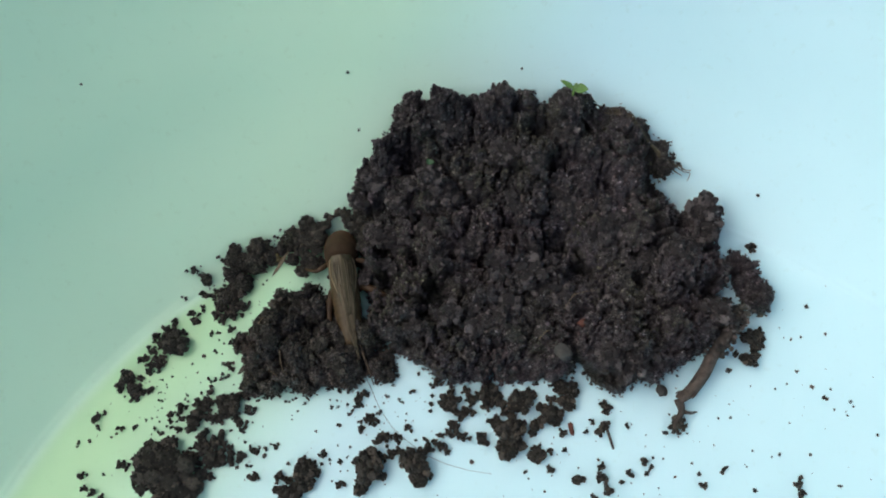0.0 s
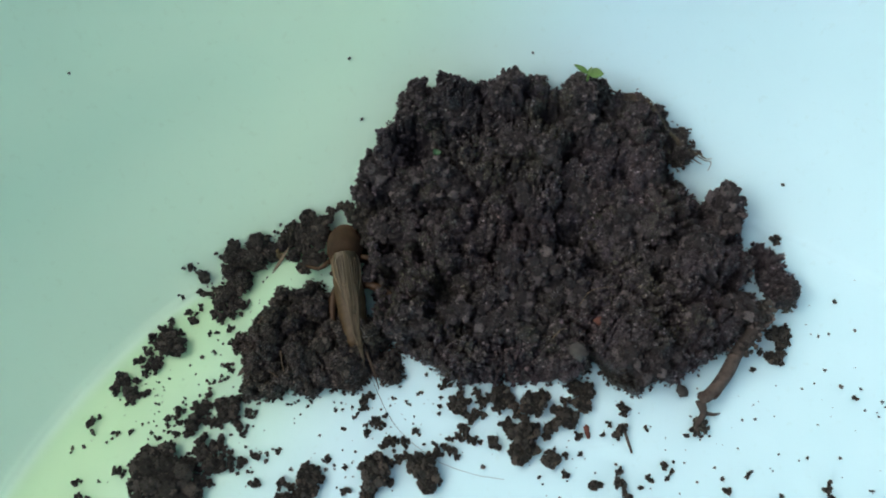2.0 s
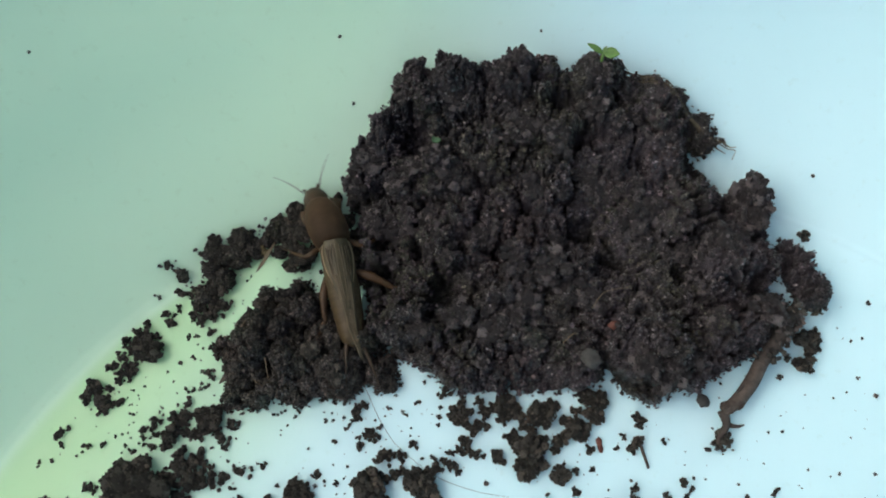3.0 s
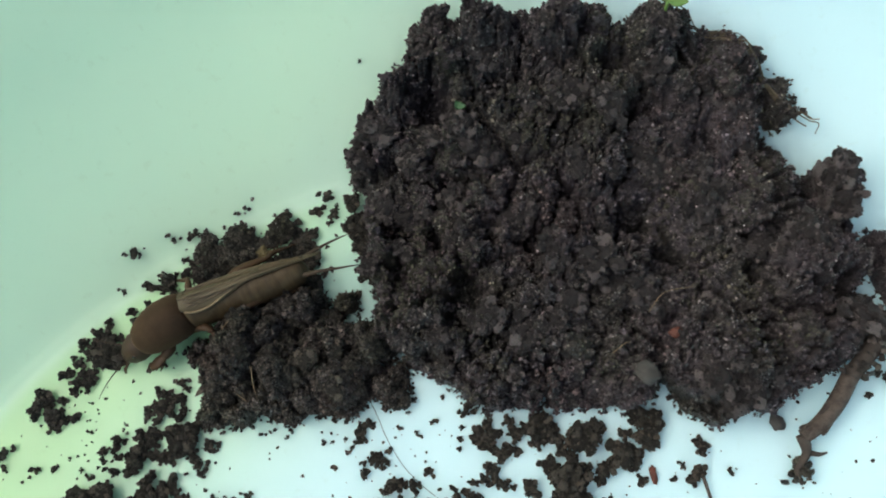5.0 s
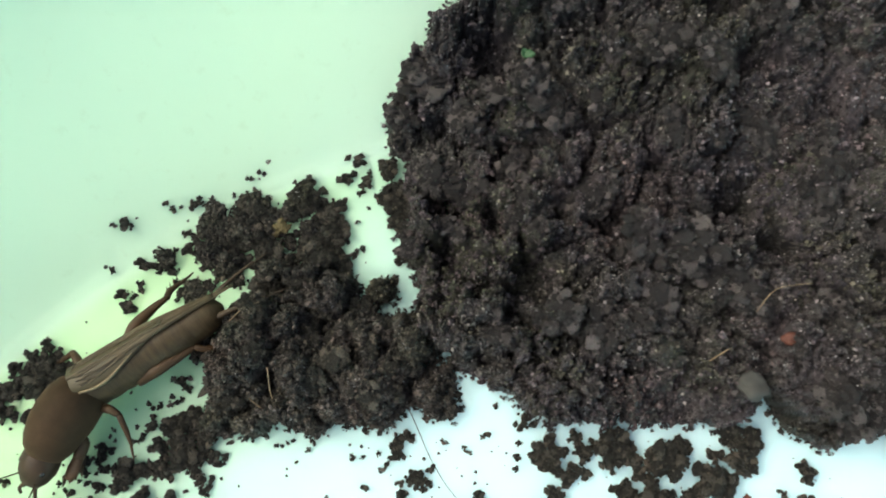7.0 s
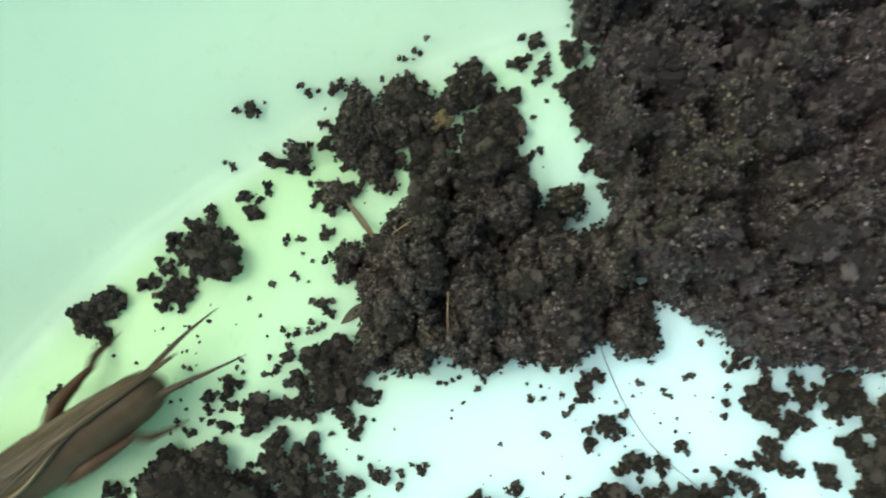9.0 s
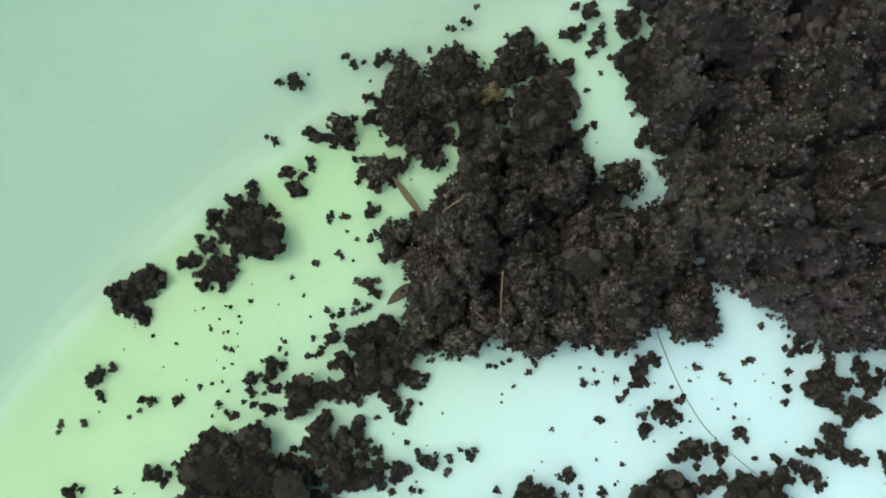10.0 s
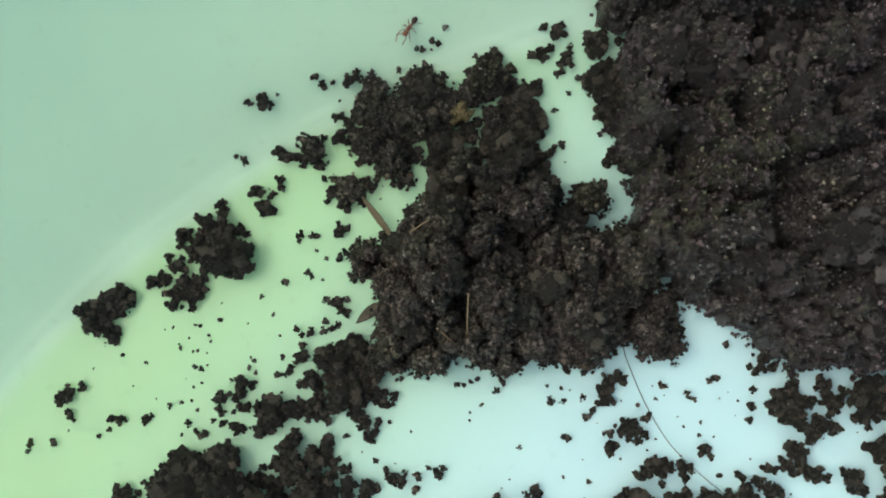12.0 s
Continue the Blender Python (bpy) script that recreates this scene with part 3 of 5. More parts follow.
CLODS_FAR += [
    (-5.2, 83.1, 1.2), (0.7, 80.7, 1.2), (7.7, 80.1, 0.93), (6.3, 71.9, 1.83), (9.6, 72.7, 0.92),
    (9.1, 68.9, 1.04), (3.6, 68.2, 0.52), (12.4, 77.1, 0.92), (12.9, 72.9, 0.65), (11, 79.7, 1.19),
    (-8.7, 70.5, 0.53), (23.1, 82.2, 1.32), (22.3, 83.6, 0.8), (22.3, 78.7, 1.18), (20.9, 77.1, 1.18),
    (19.7, 79.4, 0.66), (17.7, 77.1, 0.66), (15.1, 66.4, 1.03), (21.1, 69.5, 1.04), (21.3, 67, 1.42),
    (22, 64.2, 1.15), (18.7, 62.7, 1.02), (27.3, 67.6, 1.03), (25.3, 65.8, 0.64), (27.5, 78.3, 0.66),
    (30.7, 70.4, 0.9), (31.1, 67.9, 0.64), (32.1, 69.1, 0.64), (43.4, 65.2, 0.89), (48.1, 68.2, 0.64),
    (49, 69.1, 0.64), (42.8, 67.6, 0.51),
]
CLODS_FAR += [
    (64, 65.2, 1.01), (64.7, 63.4, 0.88), (64.6, 66.6, 0.76), (73.2, 65.1, 0.5), (54.4, 64, 0.63),
    (51.8, 90.8, 0.66), (57.8, 98.7, 1.87), (59.8, 97.8, 1.47), (58.5, 95.7, 1.46), (56.8, 93.5, 1.72),
    (54, 94.8, 0.8), (56.3, 99, 1.21), (60, 100, 0.94), (60.1, 120.7, 1.25), (71.6, 106, 0.54),
    (67, 98.1, 0.4), (70.2, 87, 0.52), (72.8, 84.4, 0.65), (74.3, 86.3, 0.39), (78.3, 83.5, 0.39),
    (83, 76.1, 0.38), (61, 71.9, 0.38), (67.8, 71.9, 0.38), (61.5, 132.1, 0.41), (67.3, 90.6, 0.4),
    (-36.9, 161.1, 0.4), (-35.5, 150.3, 0.41), (5.4, 161.9, 0.33), (-94.7, 151.9, 0.38),
]
CLODS_BAY = [
    (-45.2, 125.7, 0.99), (-46.3, 125.8, 0.57), (-44.2, 126.6, 0.71), (-42, 125.2, 0.99), (-41.7, 126.3, 0.57),
    (-41.4, 127.1, 0.57), (-42.7, 123.8, 0.63), (-38.2, 127.5, 0.99), (-39.3, 127.9, 0.64), (-44.8, 129.1, 0.63),
    (-40.2, 123.2, 0.56), (-39.5, 123.2, 0.35), (-41.4, 121.3, 0.35), (-39, 121.2, 0.35), (-43.2, 119.1, 0.49),
    (-44.5, 115.8, 0.56), (-43, 114.3, 0.56), (-42, 114.7, 0.56), (-43.4, 113.6, 0.56), (-36.7, 124, 1.13),
    (-35.6, 121.9, 0.98), (-37.6, 118.9, 0.98), (-35.9, 118.6, 1.26), (-36.5, 116.9, 0.7), (-36.1, 113.3, 0.98),
    (-36.7, 112.6, 0.7), (-34.7, 113, 0.98), (-50.7, 113, 0.56), (-49, 124.2, 0.56), (-47.2, 122.7, 0.28),
    (-35.9, 130.1, 0.99), (-35.4, 128.4, 0.71),
]
CLODS_BAY += [
    (-60.4, 125.4, 0.42), (-58.7, 126.4, 0.42), (-57.1, 127.9, 0.42), (-38.7, 108.2, 1.52), (-37.3, 109.7, 0.97),
    (-39.4, 107.5, 0.97), (-37.9, 106.9, 0.83),
]
CLODS_SWEPT = [
    (-88.1, 101.3, 0.97), (-88.2, 100.3, 0.62), (-86.5, 103.8, 0.56), (-85.3, 103.2, 0.97), (-83.8, 105.3, 0.69),
    (-83.4, 104.3, 0.83), (-83.9, 102.5, 1.38), (-81.5, 102, 0.83), (-80.3, 101.9, 0.49), (-85.9, 101, 1.11),
    (-85.7, 99.3, 1.24), (-83, 100.8, 1.52), (-82.1, 98.7, 2.33), (-84.2, 97.6, 1.24), (-80.6, 99.9, 1.38),
    (-80.8, 97.5, 1.24), (-86.8, 98.2, 0.48),
]
CLODS_PUSHED = [
    (-94.3, 90.8, -98.1, 90.8, 1.51), (-95.6, 88.7, -96.6, 89.5, 1.1), (-91.8, 88, -95.4, 93.2, 1.51), (-90.7, 90.5, -95, 91.3, 0.83), (-89.5, 87.3, -96, 88.5, 0.69),
    (-91.6, 85.9, -97.2, 90, 1.152), (-88.2, 88, -95.7, 88.7, 0.928), (-89.2, 92.2, -94.5, 92.4, 0.7), (-51, 129.3, -48.4, 121.1, 1.06), (-50.4, 125.9, -47.6, 120.1, 1.2),
    (-51.7, 122.2, -48.6, 118.6, 1.24), (-48.6, 119, -47.2, 116.1, 1.56), (-47.5, 128, -46.2, 116.9, 1.32), (-44.5, 130.8, -47.5, 115.1, 1.08), (-45.3, 129.5, -45.9, 118.3, 1.13),
    (-40.8, 132.2, -46.7, 113.3, 1.17), (-36.5, 133, -47.8, 115.8, 0.99), (-48.1, 123.6, -50.2, 113.6, 1.25),
    (-50.4, 129.5, -49.5, 113.2, 1.50), (-48.5, 124.5, -48.2, 112.2, 1.60), (-49.4, 120.6, -46.4, 113.0, 1.50), (-50.3, 117.0, -47.2, 114.6, 1.30), (-46.7, 119.0, -49.4, 115.2, 1.20), (-52.4, 125.7, -45.2, 111.9, 1.30),
]

CLODS_OVER = [    # with the height at which they lie over the buried head
    (-37.2, 127.8, 6, -37.4, 122.6, 2.00), (-35.1, 124.7, 6, -35.2, 121.0, 1.70), (-35.2, 121.5, 6, -36.8, 118.4, 1.50), (-39.8, 130.4, 5, -38.6, 127.6, 1.50), (-44.9, 128.7, 4, -45.8, 121.6, 1.40),
    (-46.5, 125.4, 4, -47.2, 119.6, 1.50), (-33.7, 127.7, 6, -34.6, 124.6, 1.60), (-47.2, 122.1, 4, -48.4, 117.4, 1.30), (-42.2, 131.7, 4, -43.2, 128.6, 1.20),
]
CLODS_SHOVED = [
    (-68.9, 84.9, -69.0, 87.1, 1.60), (-66.6, 85.2, -66.4, 88.6, 1.50), (-68.2, 83.0, -67.4, 83.2, 1.70), (-74.9, 82.3, -70.1, 81.7, 1.30), (-66.4, 83.4, -64.1, 86.0, 1.60),
    (-65.2, 86.2, -63.0, 88.4, 1.30), (-73.4, 84.6, -65.4, 82.6, 1.40), (-75.6, 84.4, -71.4, 84.3, 1.20), (-72.9, 83.2, -73.4, 80.5, 1.10),
]
CLODS_STREWN = [
    (-70.4, 110.6, -60.6, 112.6, 1.30), (-68.6, 109.2, -57.6, 111.2, 1.50), (-71.6, 108.4, -54.4, 111.9, 1.50), (-69.8, 106.9, -61.4, 109.6, 1.30), (-72.8, 106.2, -52.4, 112.4, 1.20),
    (-66.6, 108.6, -62.6, 114.4, 1.30), (-68.4, 112.0, -56.8, 114.2, 1.93), (-71.4, 105.2, -51.6, 114.8, 1.25), (-70.8, 112.4, -53.4, 115.8, 1.39),
]


# holes and rounded knobs of the heap: x, y, radius (mm)
HEAP_PITS = [
    (-17.3, 109.3, 2.7), (-13.1, 118.2, 2.5), (-21.8, 117.8, 1.8), (-31.5, 121.7, 1.5), (-18.7, 125.9, 2.5), (-7.1, 117.6, 2.4),
    (12.4, 121, 2.7), (16.3, 115, 1.6), (9.1, 145.9, 2.6), (-21.9, 141.6, 3.6), (-30, 131.6, 1.7), (3.6, 150.3, 1.7),
    (31.8, 111.2, 1.8), (-12.4, 99.8, 1.3), (16.3, 92.5, 1.8), (15.3, 111.8, 1.4), (-6, 100.7, 1.3), (25.1, 133.3, 1.6),
    (-0.6, 137.6, 1.5), (-29.1, 113.5, 2.4), (-30.5, 119.1, 1.8), (-14.7, 108.3, 2.9), (-23.8, 97.6, 1.6), (-9.4, 108.2, 2.2),
    (-18.9, 103.3, 1.2),
]
HEAP_KNOBS = [
    (-24.1, 106.5, 4.8), (-16.5, 114.9, 3.5), (-24.7, 122.6, 3.4), (-12.4, 124.9, 3.7), (-13, 103.9, 3.8), (1.3, 97, 3.6),
    (24.6, 97, 8.4), (41.2, 112, 7.5), (21.8, 119.5, 5.2), (0.8, 116.1, 4.4), (-31, 125.9, 3.8), (-1.1, 152, 4.8),
    (16.9, 151.4, 5.6), (27.8, 146.9, 6), (-12.6, 152.4, 4.6), (5.7, 129, 5.3), (-5.9, 107.9, 3.9), (7.8, 106, 4.1),
    (34.8, 127.5, 4.5), (-26.2, 133.4, 3.4), (-8.1, 138.7, 4.1), (37, 98.7, 4.4), (-23.8, 102.2, 5.2), (-21.8, 110.6, 4.4),
    (-16.5, 100.7, 4), (-16.8, 121.4, 5.2), (-32.4, 100.9, 3.4), (-33.8, 117.5, 3), (-12.2, 93.4, 4.6), (-27.6, 108, 2.6),
]
PATCH_PITS = [
    (-50.1, 101.6, 1.4), (-53.3, 93.2, 1.7), (-47.4, 91.2, 1.3), (-41.4, 96.7, 1.7), (-45.7, 100.5, 1.2), (-52, 108.2, 1.4),
    (-62.1, 98.4, 1), (-37.9, 99.5, 1.3),
]
PATCH_KNOBS = [
    (-58.1, 97.5, 4.9), (-39.8, 92.5, 3.1), (-46.1, 106.3, 3), (-65.4, 98.8, 2.2), (-33.6, 99.9, 3), (-53.8, 88.3, 2.2),
    (-48.9, 95, 2.6), (-56.4, 103.8, 2.6), (-44.9, 89.4, 2.5), (-51.6, 97.5, 2),
]


def lattice(x, y, cell, seed):
    """Smooth value noise on a grid."""
    r = np.random.default_rng(seed).random((256, 256))
    u, v = x / cell, y / cell
    i, j = np.floor(u).astype(int), np.floor(v).astype(int)
    a, b = u - i, v - j
    a, b = a * a * (3 - 2 * a), b * b * (3 - 2 * b)
    g = lambda p, q: r[p % 256, q % 256]
    return (g(i, j) * (1 - a) + g(i + 1, j) * a) * (1 - b) + (g(i, j + 1) * (1 - a) + g(i + 1, j + 1) * a) * b


def cells(x, y, cell, seed):
    """Distance to the nearest and second nearest of scattered points, in cells."""
    r = np.random.default_rng(seed).random((256, 256, 2))
    i, j = np.floor(x / cell).astype(int), np.floor(y / cell).astype(int)
    d1, d2 = np.full(x.shape, 9.0), np.full(x.shape, 9.0)
    for a in (-1, 0, 1):
        for b in (-1, 0, 1):
            p = r[(i + a) % 256, (j + b) % 256]
            d = np.hypot(i + a + p[..., 0] - x / cell, j + b + p[..., 1] - y / cell)
            d2 = np.minimum(d2, np.maximum(d, d1))
            d1 = np.minimum(d1, d)
    return d1, d2


class Earth:
    """A heap over the basin: a height above z = 0 for every place (mm)."""

    def __init__(self, lumps, step, seed, lumpy, warp=1.0, pits=(), knobs=()):
        a = np.array(lumps)
        x0, x1 = (a[:, 0] - a[:, 2]).min() - 4, (a[:, 0] + a[:, 2]).max() + 4
        y0, y1 = (a[:, 1] - a[:, 2]).min() - 4, (a[:, 1] + a[:, 2]).max() + 4
        self.x0, self.y0, self.step = x0, y0, step
        self.x, self.y = np.meshgrid(np.arange(x0, x1, step), np.arange(y0, y1, step), indexing="ij")
        x, y = self.x, self.y
        wx = x + warp * 1.9 * (lattice(x, y, 5, seed) - 0.5) + warp * 1.3 * (lattice(x, y, 1.7, seed + 1) - 0.5)
        wy = y + warp * 1.9 * (lattice(x, y, 5, seed + 2) - 0.5) + warp * 1.3 * (lattice(x, y, 1.7, seed + 3) - 0.5)
        base = ground_z(x * MM, y * MM) / MM
        h = np.full(x.shape, -1.0)
        for cx, cy, r, top in lumps:
            d2 = ((wx - cx) ** 2 + (wy - cy) ** 2) / (r * 1.05 + 0.25) ** 2
            low = float(ground_z(cx * MM, cy * MM) / MM)
            h = np.maximum(h, np.where(d2 < 1, low + (top - low * 0.3) * np.clip(1 - d2, 0, 1) ** 0.42, -1.0))
        inside = h > base
        # even out the lumps inside the heap, so that only its outline and slope stay theirs
        soft, weight = np.where(inside, h, 0.0), inside.astype(float)
        n = max(1, int(2.2 / step))
        for _ in range(3):
            soft = sum(np.roll(soft, k, 0) for k in range(-n, n + 1)) / (2 * n + 1)
            soft = sum(np.roll(soft, k, 1) for k in range(-n, n + 1)) / (2 * n + 1)
            weight = sum(np.roll(weight, k, 0) for k in range(-n, n + 1)) / (2 * n + 1)
            weight = sum(np.roll(weight, k, 1) for k in range(-n, n + 1)) / (2 * n + 1)
        u = 0.6 * np.clip((weight - 0.6) / 0.38, 0, 1)
        h = np.where(inside, h * (1 - u) + u * soft / np.maximum(weight, 1e-3), h)
        # aggregates at four sizes, domed, with dark clefts between them; compact here, crumbly there
        crumbly = np.clip(2.2 * lattice(x, y, 13, seed + 30) - 0.35, 0.25, 1.0)
        rough = lumpy * 1.6 * (lattice(x, y, 10, seed + 8) - 0.5)
        for cell, tall, cleft, k in ((11.0, 1.0, 0.12, 4), (5.2, 0.85, 0.17, 5), (2.5, 0.52, 0.2, 7), (1.25, 0.3, 0.25, 6)):
            d1, d2 = cells(wx, wy, cell, seed + k)
            dome = np.sqrt(np.clip(1 - 1.1 * d1 * d1, 0, 1)) - 0.7
            open_cleft = np.clip(1 - (d2 - d1) / cleft, 0, 1) * (lattice(x, y, cell * 1.9, seed + 10 + k) > 0.3)
            rough += lumpy * tall * (1.3 * dome - 1.5 * open_cleft) * (crumbly if cell < 6 else 1.0)
        rough += 0.8 * (lattice(x, y, 0.8, seed + 12) - 0.5)
        deep = np.clip(lattice(wx, wy, 6.0, seed + 9) - 0.68, 0, 1) * 16 * lumpy / 1.6 * crumbly
        for cx, cy, r in knobs:
            d = np.hypot(wx - cx, wy - cy) / r
            rough += 0.55 * r * np.sqrt(np.clip(1 - d * d, 0, 1)) - 0.3 * r * np.exp(-((d - 1.1) / 0.13) ** 2)
        for cx, cy, r in pits:
            deep += 2.5 * r * np.exp(-(np.hypot(wx - cx, wy - cy) / r) ** 4)
        pit = np.clip((h - base) / 3.0, 0, 1)
        self.h = np.where(inside, np.maximum(h + (rough - deep) * pit, base - 0.4 + 1.4 * pit), base - 0.6)
        self.base = base

    def at(self, x, y):
        i = np.clip(((np.asarray(x) - self.x0) / self.step).astype(int), 0, self.h.shape[0] - 1)
        j = np.clip(((np.asarray(y) - self.y0) / self.step).astype(int), 0, self.h.shape[1] - 1)
        return self.h[i, j], self.base[i, j]

    def shape(self):
        nx, ny = self.h.shape
        up = self.h > self.base
        keep = up[:-1, :-1] | up[1:, :-1] | up[:-1, 1:] | up[1:, 1:]
        i, j = np.nonzero(keep)
        k = lambda a, b: a * ny + b
        quads = np.stack([k(i, j), k(i + 1, j), k(i + 1, j + 1), k(i, j + 1)], 1)
        used, inv = np.unique(quads, return_inverse=True)
        xyz = np.stack([self.x.ravel(), self.y.ravel(), self.h.ravel()], 1)[used] * MM
        return xyz, inv.reshape(-1, 4)

    def scatter(self, count, small, large, lift=0.25, edge=0.0):
        """Places and radii of grains lying all over the earth, as many on its steep sides (mm)."""
        gx, gy = np.gradient(self.h, self.step)
        area = np.sqrt(1 + np.minimum(gx * gx + gy * gy, 9.0)) * (self.h - self.base > edge)
        pick = rng.choice(area.size, count, p=area.ravel() / area.sum())
        i, j = np.unravel_index(pick, area.shape)
        a, b = rng.uniform(-0.5, 0.5, (2, count)) * self.step
        g, k = gx[i, j], gy[i, j]
        r = small * (large / small) ** (rng.random(count) ** 2.0)
        out = lift * r / np.sqrt(1 + g * g + k * k)
        return np.stack([self.x[i, j] + a - g * out, self.y[i, j] + b - k * out, self.h[i, j] + np.clip(g * a + k * b, -0.6, 0.6) + out], 1) * MM, r * MM

    def fringe(self, count, small, large):
        """Crumbs fallen along the foot of the earth, partly on the bare floor (mm)."""
        n = max(1, int(0.9 / self.step))
        up = (self.h > self.base + 0.2).astype(float)
        near = sum(np.roll(np.roll(up, i, 0), j, 1) for i in (-n, 0, n) for j in (-n, 0, n))
        i, j = np.nonzero((near > 0) & (near < 8.5))
        pick = rng.integers(0, len(i), count)
        r = small * (large / small) ** (rng.random(count) ** 1.6)
        z = np.maximum(self.h, self.base)[i[pick], j[pick]]
        jit = rng.uniform(-0.5, 0.5, (2, count)) * self.step
        return np.stack([self.x[i[pick], j[pick]] + jit[0], self.y[i[pick], j[pick]] + jit[1], z + 0.35 * r], 1) * MM, r * MM


def popcorn(places, radii, each):
    """Crumbs built of a core and smaller grains stuck on it."""
    way = rng.normal(size=(len(places), each, 3))
    way /= np.linalg.norm(way, axis=2, keepdims=True)
    way[..., 2] = np.abs(way[..., 2])
    outer = places[:, None] + way * radii[:, None, None] * 0.85
    small = radii[:, None] * rng.uniform(0.2, 0.48, (len(places), each))
    return np.concatenate([places, outer.reshape(-1, 3)]), np.concatenate([radii * 0.8, small.ravel()])


heap = Earth(HEAP_CREST + HEAP_BACK + HEAP_MIDDLE + HEAP_FRONT + HEAP_FOOT + HEAP_SIDE + HEAP_SHOULDER, 0.27, 11, 2.9, 1.0, HEAP_PITS, HEAP_KNOBS)
patch = Earth(PATCH_MIDDLE + PATCH_FRONT + PATCH_EDGE, 0.25, 41, 2.1, 1.0, PATCH_PITS, PATCH_KNOBS)


RIDGE_LUMPS = [(x, y, 0.95 * r, 0.8 + 0.9 * r) for x, y, r in CLODS_RIDGE if r > 1.1]
ridge_form = Earth(RIDGE_LUMPS, 0.22, 71, 0.7, 0.4)


def earth_z(x, y):
    """The top of whatever earth lies at x, y (mm)."""
    z = float(ground_z(x * MM, y * MM) / MM)
    for e in (heap, patch, ridge_form):
        i, j = (x - e.x0) / e.step, (y - e.y0) / e.step
        if 0 <= i < e.h.shape[0] - 1 and 0 <= j < e.h.shape[1] - 1:
            z = max(z, float(e.h[int(i), int(j)]))
    return z


def build_earth(name, earth, label, fine, crumbs, edge, base, crumb):
    ob = thing(name, earth.shape(), base, label, "soil")
    layers = ((earth.scatter(fine, 0.1, 0.34, 0.5), base, 0, 0.35), (earth.scatter(fine // 5, 0.05, 0.15, 0.8), SPECK, 0, 0.35),
              (earth.scatter(crumbs * 10, 0.13, 0.4, 0.4, 0.3), crumb, 0, 0.34), (popcorn(*earth.scatter(crumbs * 2, 0.22, 0.85, 0.45, 0.6), 8), crumb, 0, 0.3),
              (popcorn(*earth.fringe(edge, 0.25, 0.8), 6), crumb, 0, 0.28))
    for (places, radii), mat, level, jitter in layers:
        part("crumb_layer", grains(places, radii, level, jitter, 0.6), mat, ob, kind="stuff", shade=False)
    return ob


big_heap = build_earth("soil_heap", heap, "large heap of dark moist crumbly earth on white plastic", 50000, 3000, 900, SOIL, SOIL_CRUMB)
low_patch = build_earth("soil_patch", patch, "low spread of dark crumbly earth beside the heap", 16000, 1000, 600, SOIL_GREENLIT, SOIL_GREENLIT)
ridge = build_earth("soil_ridge", ridge_form, "loose crumbly ridge of dark earth on white plastic", 3000, 200, 160, SOIL_GREENLIT, SOIL_GREENLIT)

def clod_shape(seed, lumps, count, small, large, compact=False):
    """A crumbly clod of radius 1: rounded crumbs stuck together at random, crusted with grains."""
    r = np.random.default_rng(seed)
    centres, sizes = [np.zeros(3)], [0.55 if compact else r.uniform(0.34, 0.46)]
    while len(centres) < lumps:
        k = 0 if compact and len(centres) < 7 else int(r.integers(0, len(centres)))
        s, a = r.uniform(0.15, 0.34), r.uniform(0, 2 * math.pi)
        c = centres[k] + np.array((math.cos(a), math.sin(a), r.uniform(-0.3, 0.55))) * (s + sizes[k]) * r.uniform(0.66, 0.92)
        if math.hypot(c[0], c[1]) + s < 1.06 and -0.3 < c[2] < 0.5:
            centres.append(c)
            sizes.append(s)
    tall = 0.85
    centres, sizes = np.array(centres), np.array(sizes)
    shapes = [blob(c, (s, s * r.uniform(0.75, 1.05), s * tall), 2, 0.5, 2.0, seed * 11 + k) for k, (c, s) in enumerate(zip(centres, sizes))]
    pick = r.choice(lumps, count, p=sizes ** 2 / (sizes ** 2).sum())
    way = r.normal(size=(count, 3))
    way /= np.linalg.norm(way, axis=1, keepdims=True)
    places = centres[pick] + way * sizes[pick][:, None] * np.array((1, 1, tall)) * r.uniform(0.86, 1.12, (count, 1))
    gv, gf = grains(places, small * (large / small) ** (r.random(count) ** 1.8), 1 if count < 100 else 0, 0.26, 0.65)
    v, f = merged(*shapes, (gv.tolist(), gf.tolist()))
    v = np.array(v)
    v[:, 2] = np.maximum(v[:, 2], -0.44)
    return v.tolist(), f


CRUMB_MESHES = [mesh_of("crumb", *clod_shape(k, 6 + k % 4, 40, 0.10, 0.24), SOIL_FLOOR, False) for k in range(14)]
CLOD_MESHES = [mesh_of("clod", *clod_shape(k + 20, 12 + k % 6, 150, 0.07, 0.18), SOIL_FLOOR, False) for k in range(16)]
LUMP_MESHES = [mesh_of("lump", *clod_shape(k + 40, 26 + k % 5, 420, 0.055, 0.14, k % 2 == 0), SOIL_FLOOR, False) for k in range(7)]
BOULDER_MESHES = [mesh_of("boulder", *clod_shape(k + 60, 60, 2000, 0.035, 0.1, True), SOIL_FLOOR, False) for k in range(3)]


